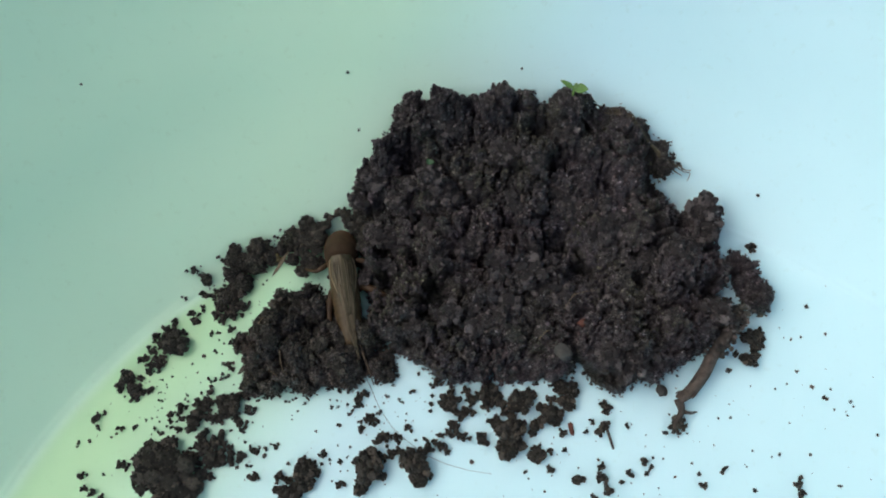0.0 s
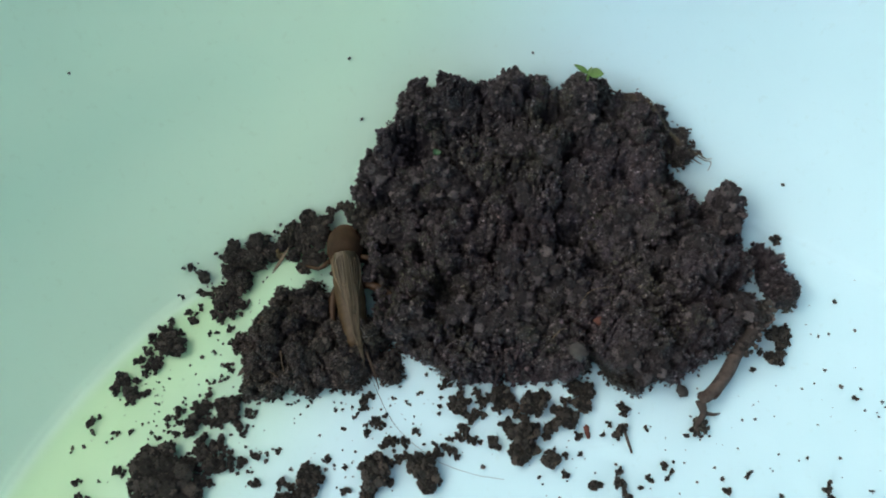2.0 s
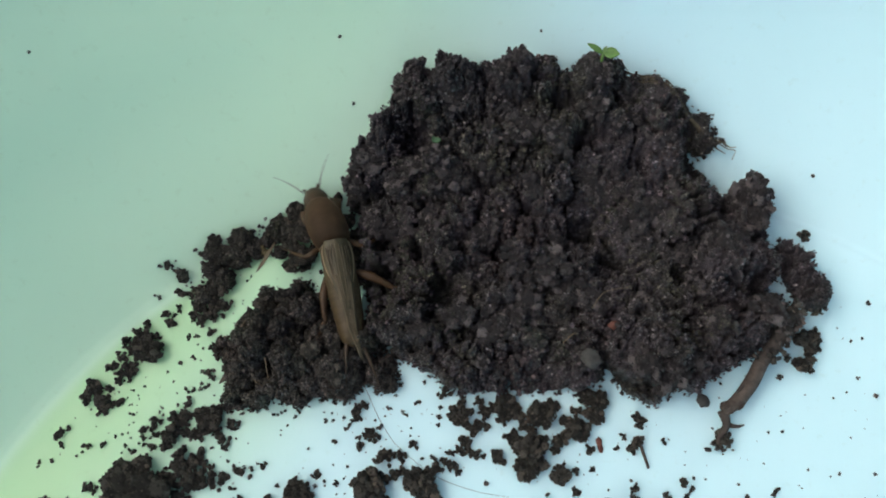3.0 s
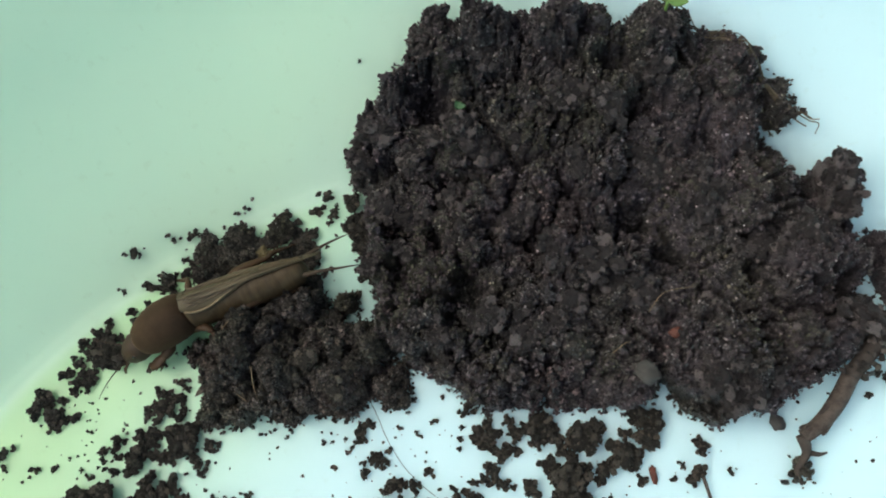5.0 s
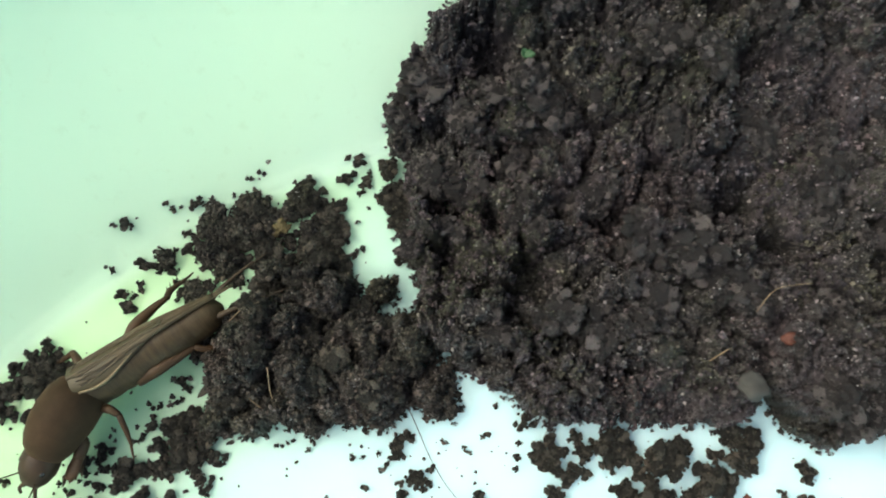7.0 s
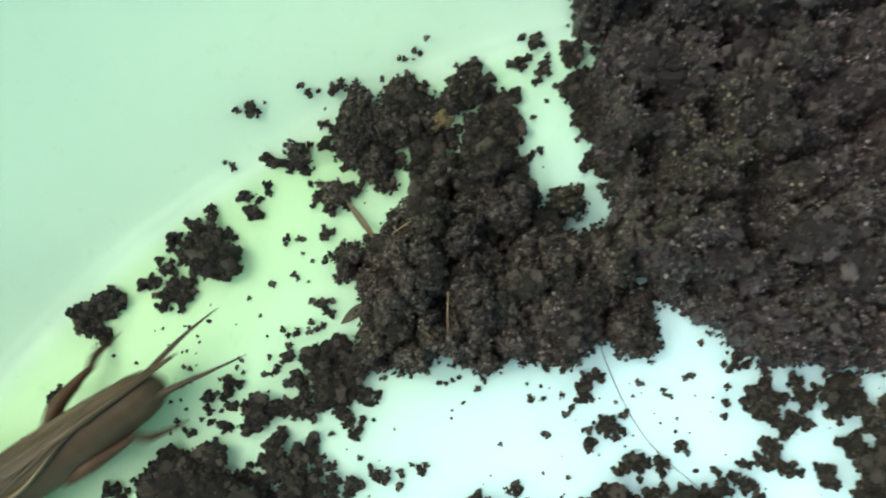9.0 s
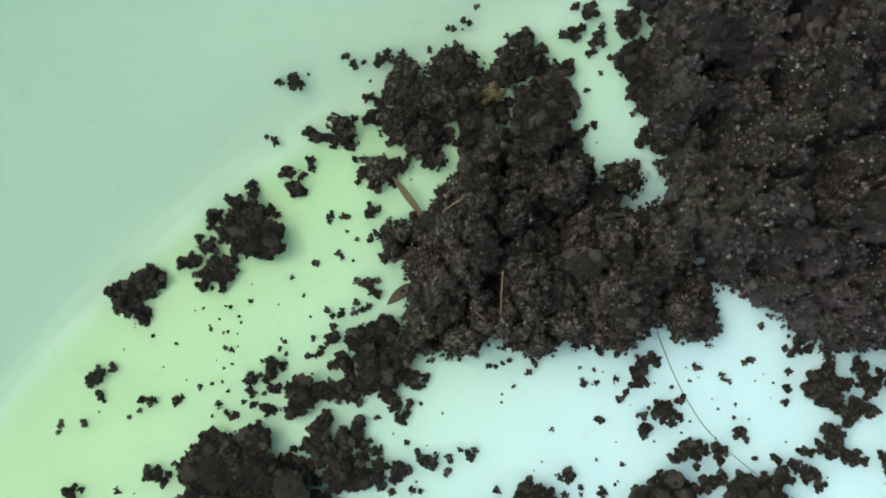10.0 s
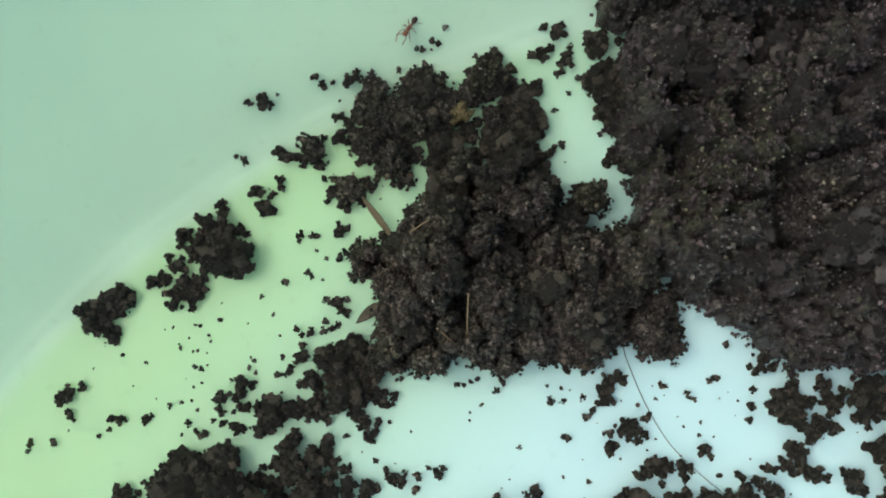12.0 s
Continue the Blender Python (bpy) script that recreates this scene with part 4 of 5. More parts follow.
def bury_clods(ob, earth, mat, count, small, large, seed, depth):
    """Larger clods half sunk in the earth, each a part of it."""
    shapes = [mesh_of("clod", *clod_shape(seed + k, 15 + k, 260, 0.05, 0.15, True), mat, False) for k in range(7)]
    places, radii = earth.scatter(count, small, large, 0.0, depth)
    for k, (p, r) in enumerate(zip(places, radii)):
        piece = new("clod", shapes[k % 7])
        piece.parent = ob
        piece.matrix_basis = pose(*p, rng.uniform(-25, 25), rng.uniform(-25, 25), rng.uniform(0, 360)) @ Matrix.Diagonal((r, r * rng.uniform(0.75, 1.1), r * rng.uniform(0.55, 0.85), 1))


bury_clods(big_heap, heap, SOIL_CRUMB, 150, 1.8, 5.5, 80, 6.0)
bury_clods(low_patch, patch, SOIL_GREENLIT, 64, 1.2, 3.2, 90, 3.5)


def clod(x, y, r, k, label="dark crumbly clod of earth on white plastic", sink=0.4):
    kinds = CRUMB_MESHES if r < 0.8 else CLOD_MESHES if r < 1.5 else LUMP_MESHES if r < 3.6 else BOULDER_MESHES
    ob = new("soil_clod", kinds[k % len(kinds)])
    s = r * MM * (rng.uniform(1.28, 1.46) if r < 1.0 else rng.uniform(1.24, 1.42))
    ob.matrix_basis = pose(x * MM, y * MM, float(ground_z(x * MM, y * MM)) + (sink if r < 3.6 else 0.23) * s, 0, 0, rng.uniform(0, 360)) @ Matrix.Diagonal((s, s * rng.uniform(0.82, 1.1), s * (rng.uniform(0.75, 1.0) if r < 3.6 else 0.55), 1))
    return tagged(ob, label, "clod", "loose clods of earth")


SMALLEST, tiny = 0.6, []    # smaller crumbs lie together in one strewn layer
shifted = []
for k, (x, y, r) in enumerate(CLODS_STRAND + CLODS_SHALLOWS + CLODS_RIDGE + CLODS_TRAIL + CLODS_FLAT + CLODS_DRIFT + CLODS_LOW + CLODS_FAR + CLODS_BAY):
    if r < SMALLEST:
        tiny.append((x, y, r))
        continue
    words = "large rounded lump of dark earth" if r > 2.8 else "small dark crumb of earth on white plastic" if r < 0.7 else "dark crumbly clod of earth on white plastic"
    ob = clod(x, y, r, k * 5 + 3, words)
    if -67.5 < x < -49.5 and y > 110.5:
        shifted.append((ob, x, y))
swept = [clod(x, y, r * 1.06, k * 3 + 2, "dark clod of earth that the insect sweeps aside") for k, (x, y, r) in enumerate(CLODS_SWEPT)]
over = [clod(x1, y1, r, k * 3 + 6, "dark clod of earth that the insect throws off") for k, (x0, y0, z0, x1, y1, r) in enumerate(CLODS_OVER)]
shoved = [clod(x1, y1, r, k * 3 + 3, "dark clod of earth that the insect kicks back") for k, (x0, y0, x1, y1, r) in enumerate(CLODS_SHOVED)]
strewn = [clod(x1, y1, r, k * 3 + 5, "dark clod of earth strewn as the insect leaves") for k, (x0, y0, x1, y1, r) in enumerate(CLODS_STREWN)]
dragged = [clod(x, y, r, k * 3 + 4, "dark clod of earth that the insect drags along") for k, (x, y, r) in enumerate(CLODS_DRAGGED)]
pushed = [clod(x0, y0, r * (1.12 if k < 8 else 1.25), k * 3 + 1, "dark clod of earth that the insect pushes along") for k, (x0, y0, x1, y1, r) in enumerate(CLODS_PUSHED)]


def build_dust():
    """Tiny crumbs strewn over the floor of the basin."""
    places, radii = [], []
    for count, cx, cy, sx, sy in ((130, -18, 80, 34, 9), (50, 66, 84, 16, 14), (50, -84, 88, 12, 9), (36, -62, 112, 14, 6), (40, 25, 72, 30, 8)):
        for _ in range(count):
            x, y = rng.normal(cx, sx), rng.normal(cy, sy)
            r = 0.09 * (4.0 ** rng.random())
            if math.hypot(x, y) > 135:
                continue
            places.append((x * MM, y * MM, float(ground_z(x * MM, y * MM)) + 0.5 * r * MM))
            radii.append(r * MM)
    bits = popcorn(np.array([(x * MM, y * MM, float(ground_z(x * MM, y * MM)) + 0.45 * r * MM) for x, y, r in tiny]), np.array([r * MM for x, y, r in tiny]), 7)
    v, f = grains(np.concatenate([np.array(places), bits[0]]), np.concatenate([np.array(radii), bits[1]]), 1, 0.34, 0.65)
    thing("soil_crumbs", (v, f), SOIL_FLOOR, "tiny dark crumbs strewn over white plastic", "crumbs", kind="stuff")


build_dust()


# ---- plant scraps and stones in the earth ----
def sheet(outline, bend, thick):
    """A thin curved leaf: rows of (y, half width), bent up by bend, with a thickness."""
    verts, faces, n = [], [], 5
    for side in (0, 1):
        for y, w in outline:
            for k in range(n):
                u = k / (n - 1) * 2 - 1
                verts.append((u * w, y, bend * (y * y) * 40 + abs(u) * w * 0.35 - side * thick))
    m = len(outline) * n
    for i in range(len(outline) - 1):
        for k in range(n - 1):
            a = i * n + k
            faces += [(a, a + 1, a + n + 1, a + n), (m + a, m + a + n, m + a + n + 1, m + a + 1)]
        a, b = i * n, i * n + n - 1
        faces += [(a, a + n, m + a + n, m + a), (b, m + b, m + b + n, b + n)]
    faces += [tuple(range(n - 1, -1, -1)) + tuple(range(m, m + n)), tuple(range(len(outline) * n - n, len(outline) * n)) + tuple(range(2 * m - 1, 2 * m - n - 1, -1))]
    return verts, faces


def leaf_outline(length, width, n=9):
    return [(length * k / (n - 1), max(0.04 * width, width / 2 * math.sin(math.pi * (k / (n - 1)) ** 0.85) ** 0.8)) for k in range(n)]


def mm(*p):
    return tuple(q * MM for q in p)


def build_twig():
    twig = thing("root_piece", None, None, "dirty grey-brown piece of root leaning out of the heap", "root")
    top = [mm(54.1, 104, 7), mm(51.1, 98.5, 5.5), mm(47.4, 93.8, 4.2)]
    low = [mm(47.4, 93.8, 4.2), mm(45.1, 89.7, 3.4), mm(42.1, 86.1, 2.8), mm(39.3, 84.2, 2.2)]
    end = [mm(39.3, 84.2, 2.2), mm(39.8, 81.4, 1.6), mm(38.2, 78.7, 1.2), mm(38.9, 76.3, 0.6)]
    part("stem", curved(top, mm(1.1, 1.5, 1.45), 6, 12), DARKBARK, twig, "soil-caked upper root")
    part("bark", curved(low, mm(1.45, 1.5, 1.4, 1.15), 6, 12), BARK, twig, "grey-brown root with flaking bark")
    part("fork", curved(end, mm(1.15, 0.75, 0.6, 0.25), 5, 9), DARKBARK, twig, "dark broken end bent aside")
    part("side_root", curved([mm(40.6, 81.4, 1.6), mm(42.1, 81.2, 1.2), mm(43.6, 81.5, 0.6)], mm(0.5, 0.35, 0.15), 4, 6), DARKBARK, twig)
    flake = np.random.default_rng(5)
    for q in range(26):
        k = int(flake.integers(0, 3))
        u = flake.random()
        a, b = Vector(low[k]), Vector(low[k + 1])
        along = (b - a).normalized()
        across = Vector((-along.y, along.x, 0))
        m = a.lerp(b, u) + across * flake.uniform(-1.25, 1.25) * MM + Vector((0, 0, flake.uniform(0.3, 1.1) * MM))
        piece = part("bark_flake", blob((0, 0, 0), mm(flake.uniform(0.25, 0.5), flake.uniform(0.7, 1.6), 0.22), 2, 0.5, 2.0, q), DARKBARK if q % 3 else BARK, twig)
        piece.matrix_basis = pose(m.x, m.y, m.z, 0, flake.uniform(-25, 25), math.degrees(math.atan2(-along.x, along.y)) + flake.uniform(-14, 14))
    crust = [mm(54.9 + -6.7 * u + rng.normal(0, 1.0), 104 + -10.2 * u + rng.normal(0, 0.9), 7.6 - 2.6 * u + rng.uniform(-1.2, 0.9)) for u in rng.random(170) ** 1.3]
    part("soil_crust", grains(np.array(crust), rng.uniform(0.18, 0.75, 170) * MM, 1, 0.3, 0.6), SOIL_FLOOR, twig, "dark earth caked on the upper root", "stuff", False)
    part("dirt", grains(np.array([mm(39 + rng.normal(0, 0.9), 78.7 + rng.normal(0, 1.1), abs(rng.normal(0.8, 0.5)) + 0.2) for _ in range(70)]), rng.uniform(0.18, 0.6, 70) * MM, 1, 0.3), SOIL_FLOOR, twig, "dark earth sticking to the root", "stuff", False)


def build_seedling():
    z = max(earth_z(16.5, 149), 15.0) + 0.6
    s = thing("seedling", None, None, "small fresh green seedling at the top of the heap", "seedling")
    part("stem", curved([mm(16.6, 150.2, z - 3.5), mm(16.8, 151.6, z - 0.6), mm(17.0, 152.4, z + 0.4)], mm(0.3, 0.3, 0.25)), LEAF, s)
    for length, width, turn, tilt in ((3.8, 1.3, 62, 16), (1.5, 0.9, -30, 30), (3.2, 2.5, -100, 4)):
        leaf = part("leaf", sheet(leaf_outline(length * MM, width * MM), 0.4, 0.0001), LEAF, s)
        leaf.matrix_basis = pose(*mm(17.0, 152.4, z + 0.4), tilt, 0, turn)


def build_rootlets():
    r = thing("rootlet", None, None, "thin pale rootlets hanging out of the heap", "root")
    line = [(34.9, 146.3), (38.5, 142.1), (40, 140), (42.2, 138.6), (43.7, 137.5), (45.1, 137), (44.2, 135)]
    z = [max(earth_z(x, y) + 0.3, 10.5) for x, y in line]
    for k, (reach, side, drop) in enumerate(((7, 0.0, 0.0), (6, 0.7, 0.3), (5, -0.8, 0.6), (4, 1.1, 0.2), (5, 0.3, -0.4))):
        pts = [mm(x + side * 0.4 * i / 3, y + side * 0.5 * (i % 2) + side * 0.2 * i, z[min(i, 3)] - drop * i / 3) for i, (x, y) in enumerate(line[:reach])]
        part("fibre", curved(pts, mm(*[0.2 - 0.022 * i for i in range(len(pts))])), STRAW if k == 1 else BARK if k % 2 else OLDSTRAW, r)
    bits = np.array([mm(line[3][0] + rng.normal(-1.0, 0.9), line[3][1] + rng.normal(0.5, 0.5), z[3] + rng.uniform(-0.3, 0.5)) for _ in range(36)])
    part("soil_crust", grains(bits, rng.uniform(0.15, 0.45, 36) * MM, 1, 0.3), SOIL_CRUMB, r, "crumbs of earth held by the rootlets", "stuff", False)


def build_crest_fibres():
    """Brown root fibres matted along the upper edge of the heap."""
    r = thing("root_mat", None, None, "matted brown root fibres along the edge of the heap", "root")
    line = [(16.9, 155.8), (23, 154.2), (29.5, 151.2), (34.6, 146.7), (38.9, 141.2)]
    for k in range(16):
        shift, start = rng.uniform(-3.2, 0.4), rng.random() * 0.5
        n = 4 + k % 3
        pts = []
        for i in range(n):
            u = (start + i / (n - 1) * (0.45 + 0.05 * (k % 4))) * (len(line) - 1)
            j = min(int(u), len(line) - 2)
            x = line[j][0] + (line[j + 1][0] - line[j][0]) * (u - j) + shift * 0.45 + rng.normal(0, 0.25)
            y = line[j][1] + (line[j + 1][1] - line[j][1]) * (u - j) + shift + rng.normal(0, 0.3)
            pts.append(mm(x, y, earth_z(x, y) + rng.uniform(0.2, 0.9)))
        part("fibre", curved(pts, mm(*[0.11 - 0.01 * i for i in range(n)]), 5, 5), OLDSTRAW if k % 3 else BARK, r)


def loose(name, points, radius, mat, label, category, n=6):
    return thing(name, curved([mm(*p) for p in points], [radius * MM * (1 - 0.5 * k / len(points)) for k in range(len(points))], 8, n), mat, label, category)


def flat_scrap(name, x, y, length, width, turn, mat, label, category, lift=0.3, tilt=6.0):
    ob = thing(name, sheet(leaf_outline(length * MM, width * MM), 0.6, 0.00012), mat, label, category)
    ob.matrix_basis = pose(x * MM, y * MM, (earth_z(x, y) + lift) * MM, tilt, 4, turn)
    return ob


def chip(name, x, y, size, mat, label, category, seed, lift=0.2):
    ob = thing(name, blob((0, 0, 0), [s * MM for s in size], 3, 0.45, 1.5, seed), mat, label, category)
    ob.matrix_basis = pose(x * MM, y * MM, (earth_z(x, y) + lift) * MM, 0, 0, seed * 47)
    return ob


build_twig()
build_seedling()
build_rootlets()
build_crest_fibres()
loose("hair", [(-34.2, 90.5, 2.0), (-33.3, 88.6, 0.4), (-30.4, 82.6, 0.2), (-26.4, 77.4, 0.2), (-18.7, 71.8, 0.2), (-11, 69, 0.2), (-4.2, 67.8, 0.2)], 0.055, HAIR, "long dark curved hair lying on white plastic", "hair")
loose("hair", [(-36, 98, 5), (-33.1, 97.4, 3.4), (-31.6, 96.2, 1.6), (-29.9, 96.4, 0.8)], 0.07, HAIR, "short dark hair between earth and plastic", "hair")
for pts, rad in (([(-53.1, 95.6, 10.5), (-53.0, 92, 8), (-52.6, 88.8, 3.5)], 0.11), ([(-56.4, 91.6, 8.0), (-54.6, 90.2, 6), (-52.8, 89, 3.5)], 0.10),
                 ([(-55.0, 104.7, 10.2), (-57.5, 103.6, 9.4), (-60.0, 102.2, 7.4)], 0.11), ([(13.4, 104, 11.5), (16, 107, 12.6), (20.6, 107.8, 13.0)], 0.06), ([(7.5, 97.5, 9), (9.2, 98.8, 10.4), (10.2, 99.2, 10.6)], 0.1)):
    loose("straw", [(x, y, max(z, earth_z(x, y) + 1.2) if z > 5 else z) for x, y, z in pts], rad, STRAW, "thin dry straw lying on dark earth", "straw")
dragged_leaf = flat_scrap("dry_leaf_scrap", -66.4, 107.0, 7.6, 0.85, -140, OLDSTRAW, "narrow dry tan leaf scrap on earth", "leaf", 0.9, -4)
flat_scrap("dry_leaf_scrap", -63.4, 94.2, 4.0, 1.3, 132, DRYLEAF, "dark curled leaf scrap at the edge of the earth", "leaf", 0.6, -14)
flat_scrap("dry_leaf_scrap", -43.6, 104.0, 4.4, 1.7, -120, DRYLEAF, "dry olive leaf scrap on earth", "leaf", 0.5, 12)
for k, (dx, dy, turn) in enumerate(((0.0, 0.0, 30), (0.9, -0.4, 150), (-0.6, 0.5, 265))):
    flat_scrap("moss_scrap", -17.3 + dx, 139.6 + dy, 1.7, 1.3, turn, MOSS, "small dark green scrap of moss on the heap", "moss", 0.9 + 0.2 * k, 18)
rotten_leaf = thing("rotten_leaf", clod_shape(77, 12, 160, 0.06, 0.2, True), YELLOW, "yellowish rotten leaf lump in the earth", "leaf")
rotten_leaf.matrix_basis = pose(*mm(-54.8, 117.7, earth_z(-54.8, 117.7) + 1.0), 12, -8, 35) @ Matrix.Diagonal((0.0019, 0.0015, 0.0011, 1))
shifted.append((rotten_leaf, -54.8, 117.7))
chip("red_scrap", 17.8, 100.5, (0.9, 1.3, 0.7), RED, "rust red scrap on the heap", "scrap", 2, 1.2)
chip("red_scrap", 14.6, 77.9, (0.6, 1.5, 0.45), RED, "rust red scrap on white plastic", "scrap", 4)
chip("pebble", 35.9, 86.5, (1.4, 1.1, 0.9), STONE, "small grey pebble on white plastic", "pebble", 6, 0.6)
chip("pebble", 12.6, 94.2, (2.1, 1.6, 1.1), STONE, "rounded grey pebble half buried in the heap", "pebble", 7, 0.8)
chip("pebble", 5.7, 117.0, (0.9, 1.0, 0.7), OLDSTRAW, "small tan pebble on the heap", "pebble", 8, 0.5)
chip("mineral_flake", 30.2, 118.4, (0.16, 0.2, 0.12), WHITE, "tiny white mineral flake on the heap", "stone", 9, 0.5)
chip("mineral_flake", 36.2, 109.6, (0.12, 0.2, 0.12), WHITE, "tiny white mineral flake on the heap", "stone", 10, 0.5)
loose("stem_scrap", [(22.2, 79.6, 0.5), (22.9, 77.2, 0.5), (24.0, 73.2, 0.3)], 0.4, BARK, "thin dark stem scrap on white plastic", "twig")
loose("stem_scrap", [(-60.6, 125.5, 1.0), (-58.6, 122.6, 1.2), (-57.0, 119.5, 1.6)], 0.4, BARK, "thin dark stem scrap at the edge of the earth", "twig")


# ---- mole cricket: looks along +y, its waist over the origin ----
def loft(sections, n=20):
    """A body from rings across y: (y, half width, half height, z of the middle)."""
    verts, faces = [], []
    for y, w, h, z in sections:
        for k in range(n):
            a = 2 * math.pi * k / n
            verts.append(mm(w * math.cos(a), y, z + h * math.sin(a)))
    for i in range(len(sections) - 1):
        for k in range(n):
            faces.append((i * n + k, (i + 1) * n + k, (i + 1) * n + (k + 1) % n, i * n + (k + 1) % n))
    faces += [tuple(range(n)), tuple(reversed(range((len(sections) - 1) * n, len(sections) * n)))]
    return verts, faces


def build_cricket():
    bug = thing("mole_cricket", None, None, "brown mole cricket with folded wings and digging forelegs", "insect")
    rings = []
    for k in range(45):
        u = k / 44
        y = -23.0 * u + 1.0
        w = 4.5 * min(1.0, (u / 0.10 + 0.35)) ** 0.4 * (1 - 0.75 * max(0, u - 0.45) ** 1.5) * math.sqrt(max(0.02, 1 - max(0, (u - 0.86) / 0.14) ** 2.2))
        seam = 0.94 + 0.06 * abs(math.sin(u * math.pi * 9)) ** 0.5
        rings.append((y, w * seam, w * 0.86 * seam, 4.6 - 0.8 * u))
    abdomen = part("abdomen", loft(rings), BELLY, bug, "dusty brown ringed abdomen")
    for s in (-1, 1):
        part("cercus", curved([mm(s * 1.4, -20.4, 4.4), mm(s * 2.2, -24, 4.8), mm(s * 2.9, -27.5, 4.6), mm(s * 3.5, -31.5, 4.0)], mm(0.55, 0.36, 0.22, 0.07)), CERCUS, abdomen, "thin tapering tail feeler")
    front = new("pronotum", mesh_of("pronotum", *loft([(-0.4, 3.2, 2.6, 0.1), (0.4, 4.4, 3.6, 0.2), (2.0, 5.0, 4.2, 0.4), (4.5, 5.2, 4.4, 0.5), (7.0, 4.9, 4.2, 0.4), (9.0, 4.3, 3.7, 0.2), (10.4, 3.5, 3.0, 0.0), (11.2, 2.4, 2.2, -0.2)], 28), VELVET))
    front.parent = bug
    tagged(front, "velvety brown egg-shaped pronotum")
    part("head", loft([(9.6, 2.4, 2.2, -0.4), (10.8, 3.1, 2.7, -0.6), (12.4, 3.2, 2.7, -0.9), (14.0, 2.6, 2.2, -1.2), (15.2, 1.5, 1.4, -1.6)], 20), HEADCASE, front, "dark brown head")
    for s in (-1, 1):
        part("eye", blob(mm(s * 2.7, 12.6, 0.2), mm(0.42, 0.5, 0.42), 2), EYE, front, "black eye")
        part("antenna", curved([mm(s * 1.5, 14.2, -0.6), mm(s * 3.2, 16.6, 0.8), mm(s * 5.0, 18.8, 1.4), mm(s * 6.6, 20.6, 1.4)], mm(0.12, 0.09, 0.06, 0.03)), HEADCASE, front, "thin antenna")
        part("palp", curved([mm(s * 0.9, 15.0, -1.8), mm(s * 1.6, 16.6, -2.4), mm(s * 1.7, 17.4, -3.4)], mm(0.3, 0.28, 0.2)), LEG, front, "short mouth feeler")
        teeth = [tube([mm(s * (2.9 + 0.4 * k), 12.2 - 0.8 * k, -3.6), mm(s * (3.1 + 0.6 * k), 13.6 - 0.8 * k, -4.2)], mm(0.42, 0.08), 6) for k in range(4)]
        part("foreleg", merged(curved([mm(s * 2.0, 6.4, -1.8), mm(s * 3.0, 7.2, -2.5), mm(s * 3.5, 9.0, -2.9)], mm(0.8, 1.05, 0.8), 5, 10),
                               curved([mm(s * 3.4, 8.8, -2.9), mm(s * 3.7, 10.6, -3.2), mm(s * 3.6, 12.2, -3.5)], mm(0.8, 1.15, 0.8), 5, 10, 0.6), *teeth), LEG, front, "broad toothed digging foreleg")
    for s in (-1, 1):
        outline = [(0.4, 2.5), (-1.5, 3.3), (-4, 3.4), (-6.5, 2.95), (-9, 2.3), (-11.2, 1.6), (-13, 0.95), (-14.4, 0.3)]
        verts, faces, n = [], [], 9
        for low in (0, 0.16):
            for y, w in outline:
                for k in range(n):
                    u = k / (n - 1)
                    x = -0.9 + u * (w + 0.9) * 1.3
                    z = 4.55 + 4.25 * math.sqrt(max(0.03, 1 - (x / 5.1) ** 2)) + (0.12 if s > 0 else 0.0) - 0.03 * abs(y) + 0.10 * math.sin(9 * u + y * 0.35) * (0.4 + u)
                    verts.append(mm(s * x, y, z - low))
        m = len(outline) * n
        for i in range(len(outline) - 1):
            for k in range(n - 1):
                a = i * n + k
                faces += [(a, a + 1, a + n + 1, a + n), (m + a, m + a + n, m + a + n + 1, m + a + 1)]
            a, b = i * n, i * n + n - 1
            faces += [(a, a + n, m + a + n, m + a), (b, m + b, m + b + n, b + n)]
        wing = part("forewing", (verts, faces), WING, bug, "short veined brown forewing")
        for x0, x1, ya, yb in ((0.6, 0.1, -0.6, -14.0), (1.4, 0.6, -1.0, -12.6), (2.4, 1.4, -1.2, -11.4), (3.6, 1.0, -2.0, -12.6), (3.0, 2.6, -1.0, -8.6)):
            pts = []
            for k in range(6):
                u = k / 5
                x = x0 + (x1 - x0) * u + 0.35 * math.sin(u * 3.1)
                y = ya + (yb - ya) * u
                pts.append(mm(s * x, y, 4.62 + 4.25 * math.sqrt(max(0.03, 1 - (x / 5.1) ** 2)) + (0.14 if s > 0 else 0.02) - 0.03 * abs(y)))
            part("vein", curved(pts, mm(0.11, 0.12, 0.11, 0.1, 0.08, 0.05), 3, 5), VEIN, wing)
        for x0, x1, ya, yb in ((0.3, 1.5, -0.4, -5.2), (1.2, 2.5, -0.5, -5.0), (2.1, 3.3, -0.6, -4.6), (0.5, 2.4, -5.4, -8.2), (0.2, 1.5, -7.6, -10.8), (3.4, 0.9, -1.0, -11.5)):
            pts = []
            for k in range(5):
                u = k / 4
                x = x0 + (x1 - x0) * u + 0.25 * math.sin(u * 4)
                y = ya + (yb - ya) * u
                pts.append(mm(s * x, y, 4.6 + 4.25 * math.sqrt(max(0.03, 1 - (x / 5.1) ** 2)) + (0.12 if s > 0 else 0.0) - 0.03 * abs(y)))
            part("vein", curved(pts, mm(0.09, 0.085, 0.075, 0.06, 0.04), 3, 5), DARKVEIN, wing, "dark vein")
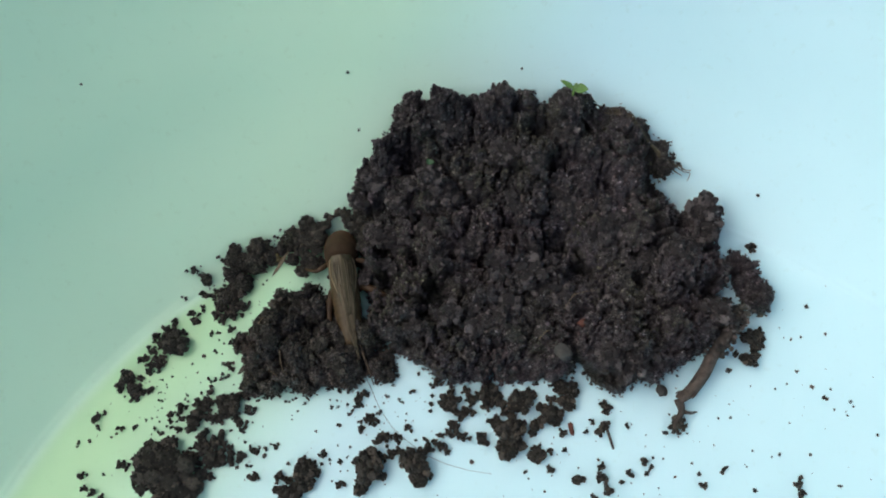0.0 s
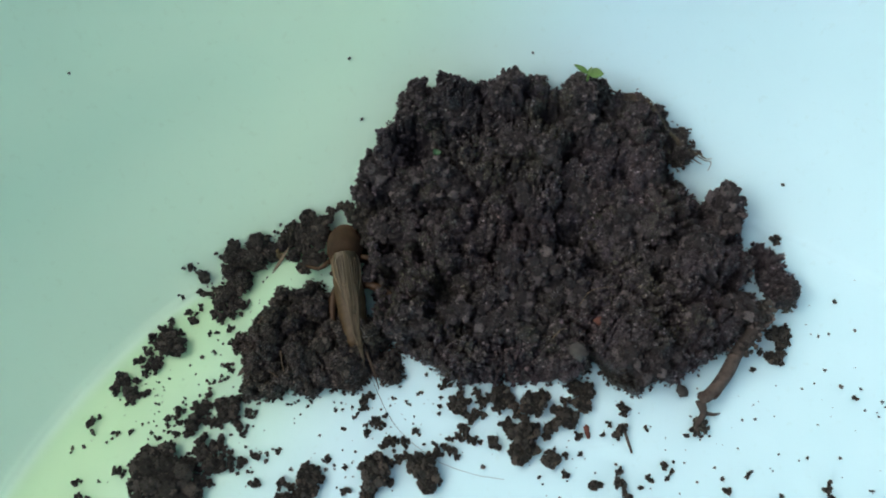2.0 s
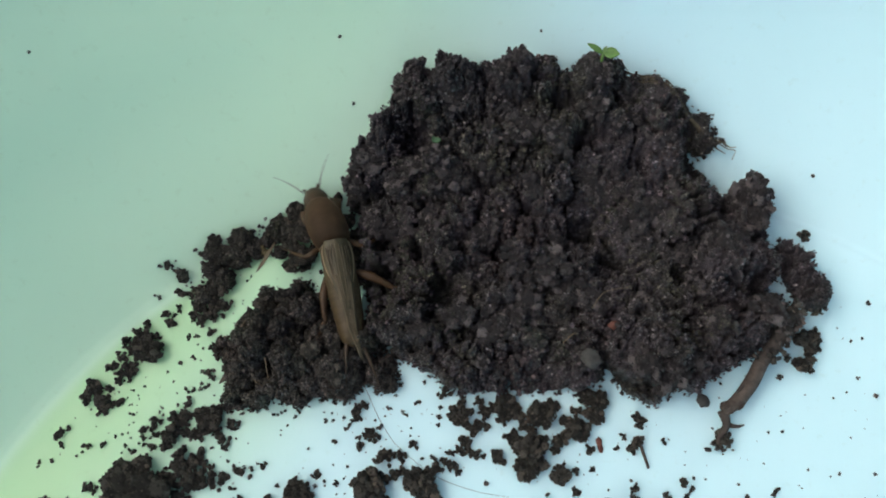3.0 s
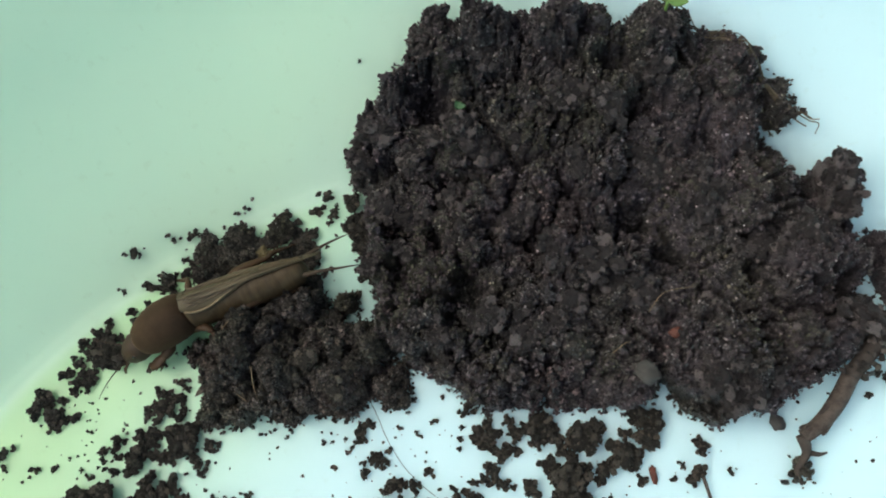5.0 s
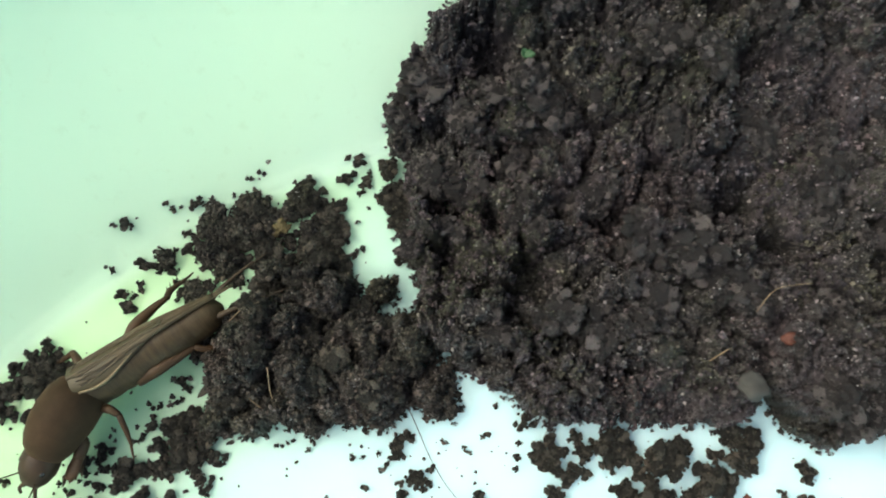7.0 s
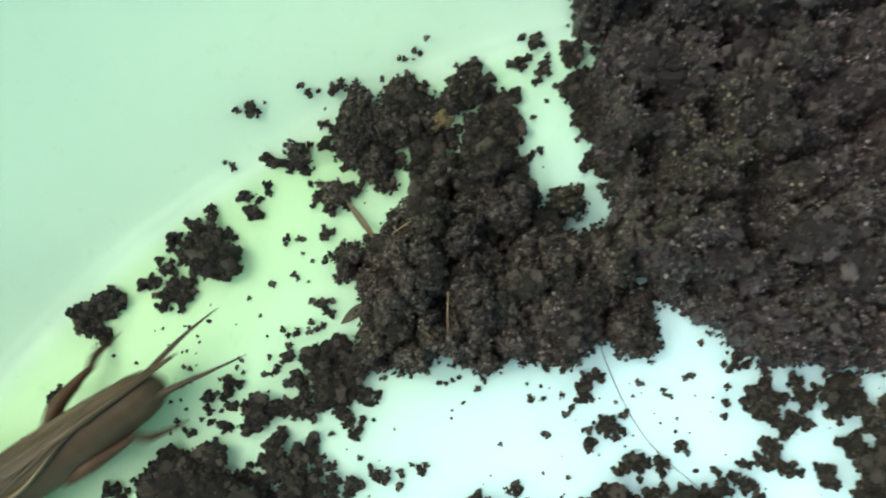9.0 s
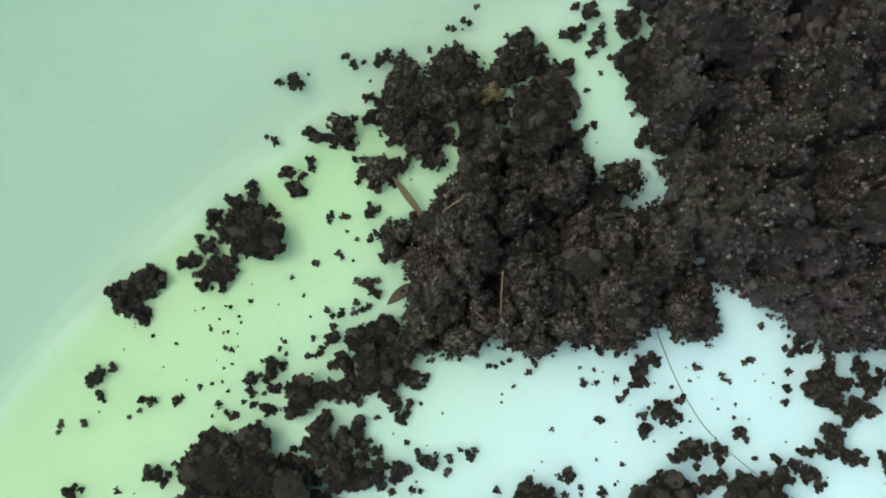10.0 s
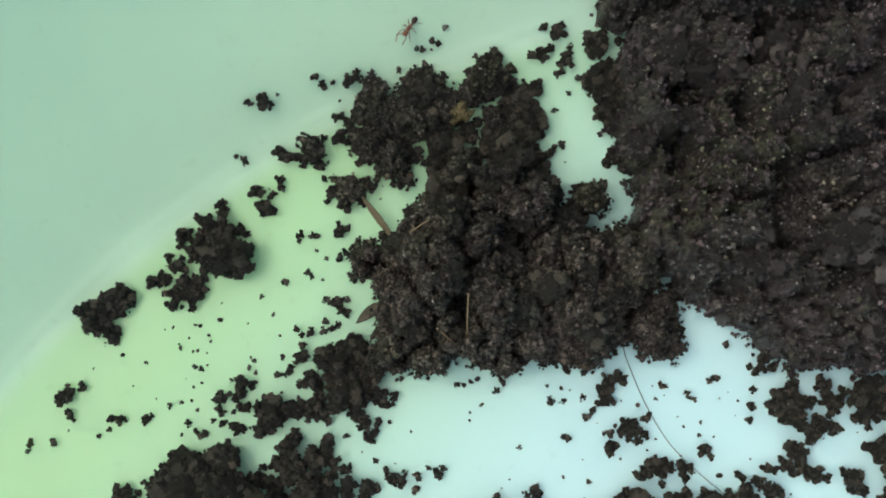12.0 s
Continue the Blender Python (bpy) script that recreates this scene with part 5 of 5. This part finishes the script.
        hindwing = part("hindwing", curved([mm(s * 0.9, -7, 8.0), mm(s * 0.8, -12, 8.0), mm(s * 0.55, -17, 7.5), mm(0.5 + s * 0.3, -21.0, 6.6), mm(1.2 + s * 0.15, -25.0, 5.6)], mm(1.4, 1.15, 0.8, 0.5, 0.12), 6, 10, 0.4), WINGTIP, bug, "rolled pale hindwing")
        for q in (-0.7, 0.0, 0.7):
            part("pleat", curved([mm(s * 0.9 + q, -9, 8.5 - 0.2 * abs(q)), mm(s * 0.8 + 0.8 * q, -13, 8.4 - 0.2 * abs(q)), mm(s * 0.55 + 0.5 * q, -17.5, 7.7), mm(0.6 + s * 0.25 + 0.25 * q, -22, 6.6)], mm(0.1, 0.13, 0.12, 0.06), 4, 5), VEIN if q else WINGTIP, hindwing)
        mid = part("middle_leg", merged(curved([mm(0, 0, 0), mm(s * 1.6, -1.8, 1.0), mm(s * 3.0, -2.6, 0.5)], mm(0.6, 0.66, 0.45), 5, 9),
                                        curved([mm(s * 3.0, -2.6, 0.5), mm(s * 5.0, -2.0, -1.2), mm(s * 6.6, -1.4, -2.4)], mm(0.45, 0.4, 0.22), 5, 8), curved([mm(s * 6.6, -1.4, -2.4), mm(s * 7.6, -1.0, -2.8), mm(s * 8.6, -0.8, -2.9)], mm(0.25, 0.2, 0.1), 4, 6)), LEG, bug, "short middle leg")
        mid.matrix_basis = pose(*mm(s * 3.0, 0.4, 3.0))
        spines = [tube([mm(s * (4.6 + 0.3 * k), -9.0 - 0.7 * k, -0.4), mm(s * (5.4 + 0.3 * k), -9.2 - 0.7 * k, -0.3)], mm(0.13, 0.03), 5) for k in range(4)]
        hind = part("hind_leg", merged(curved([mm(0, 0, 0), mm(s * 1.6, -3.0, 1.0), mm(s * 2.8, -6.4, 0.6), mm(s * 3.3, -8.6, 0.2)], mm(0.8, 1.0, 0.62, 0.4), 6, 10),
                                       curved([mm(s * 3.3, -8.6, 0.2), mm(s * 4.6, -9.4, -0.6), mm(s * 5.4, -11.0, -1.5)], mm(0.5, 0.5, 0.3), 5, 8), curved([mm(s * 5.4, -11.0, -1.5), mm(s * 5.9, -12.2, -2.1), mm(s * 6.4, -13.2, -2.5)], mm(0.28, 0.2, 0.1), 4, 6), *spines), LEG, bug, "strong folded hind leg with spines")
        hind.matrix_basis = pose(*mm(s * 3.0, -6.5, 3.2))
        part("wing_edge", curved([mm(s * 4.0, -0.2, 7.2), mm(s * 4.55, -2.2, 6.7), mm(s * 4.45, -4.4, 6.7), mm(s * 3.85, -6.6, 7.2), mm(s * 3.0, -9.0, 7.8)], mm(0.2, 0.3, 0.28, 0.2, 0.08), 5, 6), CREAM, wing, "pale cream edge of the wing")
    roll = Matrix.Translation(mm(0, 0, 4.5)) @ pose(0, 0, 0, 0, 13, 0) @ Matrix.Translation(mm(0, 0, -4.5))
    for ob in bug.children_recursive:
        if ob.name.split(".")[0] in ("forewing", "hindwing", "vein", "wing_edge", "pleat"):
            ob.data.transform(roll)
    for name, wide in (("abdomen", 0.77), ("forewing", 0.67), ("vein", 0.67), ("wing_edge", 0.67), ("hindwing", 0.78), ("pleat", 0.78), ("pronotum", 0.82), ("head", 0.86), ("eye", 0.8)):
        for ob in bug.children_recursive:
            if ob.name.split(".")[0] == name:
                ob.data.transform(Matrix.Diagonal((wide, 1, 1, 1)))
    return bug


# ---- ant ----
def build_ant():
    ant = thing("ant", None, None, "tiny reddish brown ant with a dark abdomen on white plastic", "insect")
    part("head", blob(mm(0, 1.25, 0.5), mm(0.36, 0.42, 0.3), 2), ANT, ant)
    part("thorax", merged(blob(mm(0, 0.45, 0.52), mm(0.25, 0.55, 0.25), 2), blob(mm(0, -0.35, 0.45), mm(0.13, 0.3, 0.15), 2)), ANT, ant)
    part("gaster", blob(mm(0, -1.05, 0.5), mm(0.42, 0.6, 0.4), 2), ANT_DARK, ant, "dark shiny abdomen")
    for s in (-1, 1):
        part("antenna", curved([mm(s * 0.15, 1.55, 0.6), mm(s * 0.55, 2.0, 0.8), mm(s * 0.45, 2.8, 0.4)], mm(0.06, 0.05, 0.05)), ANT, ant)
        for k, y in enumerate((0.75, 0.4, 0.05)):
            part("leg", curved([mm(s * 0.15, y, 0.45), mm(s * 0.55, y + (0.5, 0.05, -0.5)[k], 0.75), mm(s * 1.0, y + (1.1, 0.0, -1.3)[k], 0.03)], mm(0.06, 0.05, 0.03)), ANT, ant)
    return ant


cricket = build_cricket()
ant = build_ant()


def child(ob, name, side=None):
    """The part of that name, on that side."""
    found = [c for c in ob.children if c.name.split(".")[0] == name]
    return found[0] if side is None else found[0 if side < 0 else 1]


def motions():
    rows = []
    for t, x, y, z, pitch, yaw in (
            (0, -40.7, 118.4, 2.0, 3, 10), (1.0, -40.7, 118.3, 2.0, 3, 10), (2.0, -40.5, 118.1, 2.3, 3, 9.5), (2.4, -40.1, 118.0, 3.2, 4, 9), (2.8, -39.6, 119.2, 5.4, 8, 7.5), (3.0, -40.0, 119.8, 5.6, 8, 12),
            (3.2, -41.2, 119.3, 6.0, 6, 18.5), (3.7, -47.0, 116.0, 5.5, 4, 44), (4.3, -59.0, 108.7, 4.0, 2, 90), (4.8, -65.0, 105.1, 3.2, 0, 111), (5.2, -65.3, 104.6, 3.0, 0, 110.5), (5.5, -66.5, 102.9, 3.0, 0, 113),
            (5.8, -70.2, 102.4, 3.0, 0, 114.5), (6.0, -72.8, 97.4, 3.0, 0, 116.5), (6.2, -73.6, 98.7, 3.0, 0, 119), (6.5, -74.2, 95.5, 2.8, 0, 122.5), (6.7, -76.4, 93.5, 2.8, 0, 124), (7.5, -81.0, 90.5, 2.4, 0, 123), (8.3, -85.3, 87.4, 2.0, 0, 121.5),
            (8.5, -89.0, 83.4, 1.8, 0, 121.3), (8.8, -91.0, 81.3, 1.8, 0, 122.5), (8.9, -95.0, 78.4, 1.5, 0, 123), (9.0, -103.0, 69.8, 1.4, 0, 128), (9.1, -108.9, 61.9, 1.4, 0, 134), (9.3, -124.0, 44.0, 1.4, 0, 142), (9.7, -127.0, 30.0, 1.4, 0, 162), (10.5, -127.0, 6.0, 1.4, 0, 178), (12.0, -121.0, -42.0, 1.4, 0, 203)):
        rows.append((t, pose(x * MM, y * MM, z * MM, pitch, 5 if t < 3.4 else 8 if t < 4 else 14, yaw)))
    walk(cricket, rows)
    front = child(cricket, "pronotum")
    walk(front, [(t, pose(0, 0, 4.7 * MM, p, 0, a)) for t, a, p in (
        (0, -4, -46), (1.0, -2, -46), (2.0, -4, -44), (2.5, 0, -34), (3.0, 12, -16), (3.2, 41, -8), (3.7, 34, -4), (4.3, 18, 0), (4.8, 6, -12), (5.2, 6, -12), (5.5, -8, -10), (5.8, 6, -5), (6.2, 15, -5), (6.5, 24, -14), (6.7, 30, -10), (7.5, 18, 0), (8.3, 8, 0), (8.7, 6, 0), (9.0, 0, 0), (12.0, 0, 0))])
    for name, base, swing in (("middle_leg", (3.0, 0.4, 3.0), 16), ("hind_leg", (3.0, -6.5, 3.2), 9)):
        for s in (-1, 1):
            leg = child(cricket, name, s)
            steps = [(0, 0.0), (2.3, 0.0), (2.6, 0.6), (2.9, -0.5), (3.2, 0.6)] + [(3.5 + 0.3 * k, 1.0 if (k % 2) ^ (s > 0) else -1.0) for k in range(6)] + [(5.4, 0.0), (5.7, 0.8 * s), (6.0, -0.8 * s), (6.4, 0.3), (6.7, -0.3), (7.4, 0.5)]
            steps += [(8.1 + 0.25 * k, 1.0 if (k % 2) ^ (s > 0) else -1.0) for k in range(10)] + [(11.0, 0.0), (12.0, 0.0)]
            early, late = ((36, 2) if s > 0 else (10, 20)) if name == "hind_leg" else ((20, 46) if s > 0 else (-14, 0))
            walk(leg, [(t, pose(*mm(s * base[0], base[1], base[2]), 0, 0, swing * a + (early if t < 3.4 else late))) for t, a in steps])
    m = dragged_leaf.matrix_basis.copy()
    walk(dragged_leaf, [(0, pose(*mm(-57.5, 114.8, 6.0), 4, 4, -35)), (3.2, pose(*mm(-57.5, 114.8, 6.0), 4, 4, -35)), (4.0, pose(*mm(-62, 111, 6.0), 0, 4, -88)), (4.7, m), (12, m)])
    # clods that the insect shoves aside, one after another
    for k, (ob, (x0, y0, x1, y1, r)) in enumerate(zip(pushed, CLODS_PUSHED)):
        start, end = (5.7 + 0.1 * k, 7.4 + 0.05 * k) if k < 8 else (3.05 + 0.03 * (k - 8), 4.0 + 0.04 * (k - 8))
        lift = 0.0 if k < 8 else 2.5
        turn = math.degrees(ob.matrix_basis.to_euler().z)
        spots = []
        for t, u in ((0, 0), (start, 0), (0.5 * (start + end), 0.55), (end, 1), (12, 1)):
            x, y = x0 + (x1 - x0) * u, y0 + (y1 - y0) * u
            spots.append((t, pose(x * MM, y * MM, (max(earth_z(x, y), lift * (1 - u)) + 0.4 * r) * MM, 0, 0, turn + 40 * u)))
        walk(ob, spots)
    # a clump that the insect carries off from its burrow and later kicks aside
    for k, (ob, (x, y, r)) in enumerate(zip(dragged, CLODS_DRAGGED)):
        turn = math.degrees(ob.matrix_basis.to_euler().z)
        spots = []
        for t, u, v, w in ((0, -47.5 + 0.75 * (x + 67), 125.5 + 0.9 * (y - 85.5), 2.5), (3.1, -47.5 + 0.75 * (x + 67), 125.5 + 0.9 * (y - 85.5), 2.5), (3.8, -57.0 + 0.7 * (x + 67), 113 + y - 86, 1.0), (4.7, x - 4.0, y + 4.6, 0),
                           (5.6, x - 4.0, y + 4.6, 0), (6.0, x - 2.5, y + 1.0, 0), (6.4, x, y, 0), (12, x, y, 0)):
            spots.append((t, pose(u * MM, v * MM, (max(float(ground_z(u * MM, v * MM)) / MM, w) + 0.4 * r) * MM, 0, 0, turn + 12 * min(t, 6.4))))
        walk(ob, spots)
    # clods kicked back along the earth's edge, and those strewn as the insect breaks out
    for things, places, start, end in ((shoved, CLODS_SHOVED, 5.6, 6.5), (strewn, CLODS_STREWN, 3.3, 4.6)):
        for k, (ob, (x0, y0, x1, y1, r)) in enumerate(zip(things, places)):
            m = ob.matrix_basis.copy()
            rise = float(ground_z(x0 * MM, y0 * MM) - ground_z(x1 * MM, y1 * MM))
            far = Matrix.Translation((mm(x0 - x1, y0 - y1, 0)[0], mm(x0 - x1, y0 - y1, 0)[1], rise)) @ m
            walk(ob, [(0, far), (start + 0.05 * k, far), (end + 0.02 * k, m), (12, m)])
    # clods over the buried head, thrown off as it comes up
    for k, (ob, (x0, y0, z0, x1, y1, r)) in enumerate(zip(over, CLODS_OVER)):
        m = ob.matrix_basis.copy()
        top = Matrix.Translation(mm(x0 - x1, y0 - y1, z0 - m.translation.z / MM)) @ m
        walk(ob, [(0, top), (2.2 + 0.03 * k, top), (2.8 + 0.02 * k, m), (12, m)])
    # the ridge is nudged inwards
    m = ridge.matrix_basis.copy()
    walk(ridge, [(t, Matrix.Translation(mm(-3.0 * u, 2.8 * u, 1.2 * u)) @ m) for t, u in ((0, 1), (3.2, 1), (4.5, 0), (12, 0))])
    for ob, x, y in shifted:
        m = ob.matrix_basis.copy()
        rise = float(ground_z((x - 3.0) * MM, (y + 2.8) * MM) - ground_z(x * MM, y * MM))
        walk(ob, [(t, Matrix.Translation((-0.0030 * u, 0.0028 * u, rise * u)) @ m) for t, u in ((0, 1), (3.2, 1), (4.5, 0), (12, 0))])
    # the cluster is moved out and back to fit the camera's view as the insect passes
    for ob in swept:
        m = ob.matrix_basis.copy()
        walk(ob, [(t, Matrix.Translation(mm(-5.3 * u, -4.5 * u, 0)) @ m) for t, u in ((0, 0), (5.2, 0), (5.9, 0.9), (6.2, 1.1), (6.5, 1.6), (6.8, 1.5), (8.0, 0), (12, 0))])
    tread = []
    for t, x, y, yaw in ((0, -138, 128, 250), (9.6, -136, 130, 290), (10.6, -100, 152, 265), (11.3, -66, 150, 200), (11.6, -61, 138.5, 172), (11.8, -61.6, 130.6, 160), (12.0, -61.3, 127.4, 155)):
        tread.append((t, pose(x * MM, y * MM, float(ground_z(x * MM, y * MM)) + 0.00005, 14, 8, yaw)))
    walk(ant, tread)


motions()
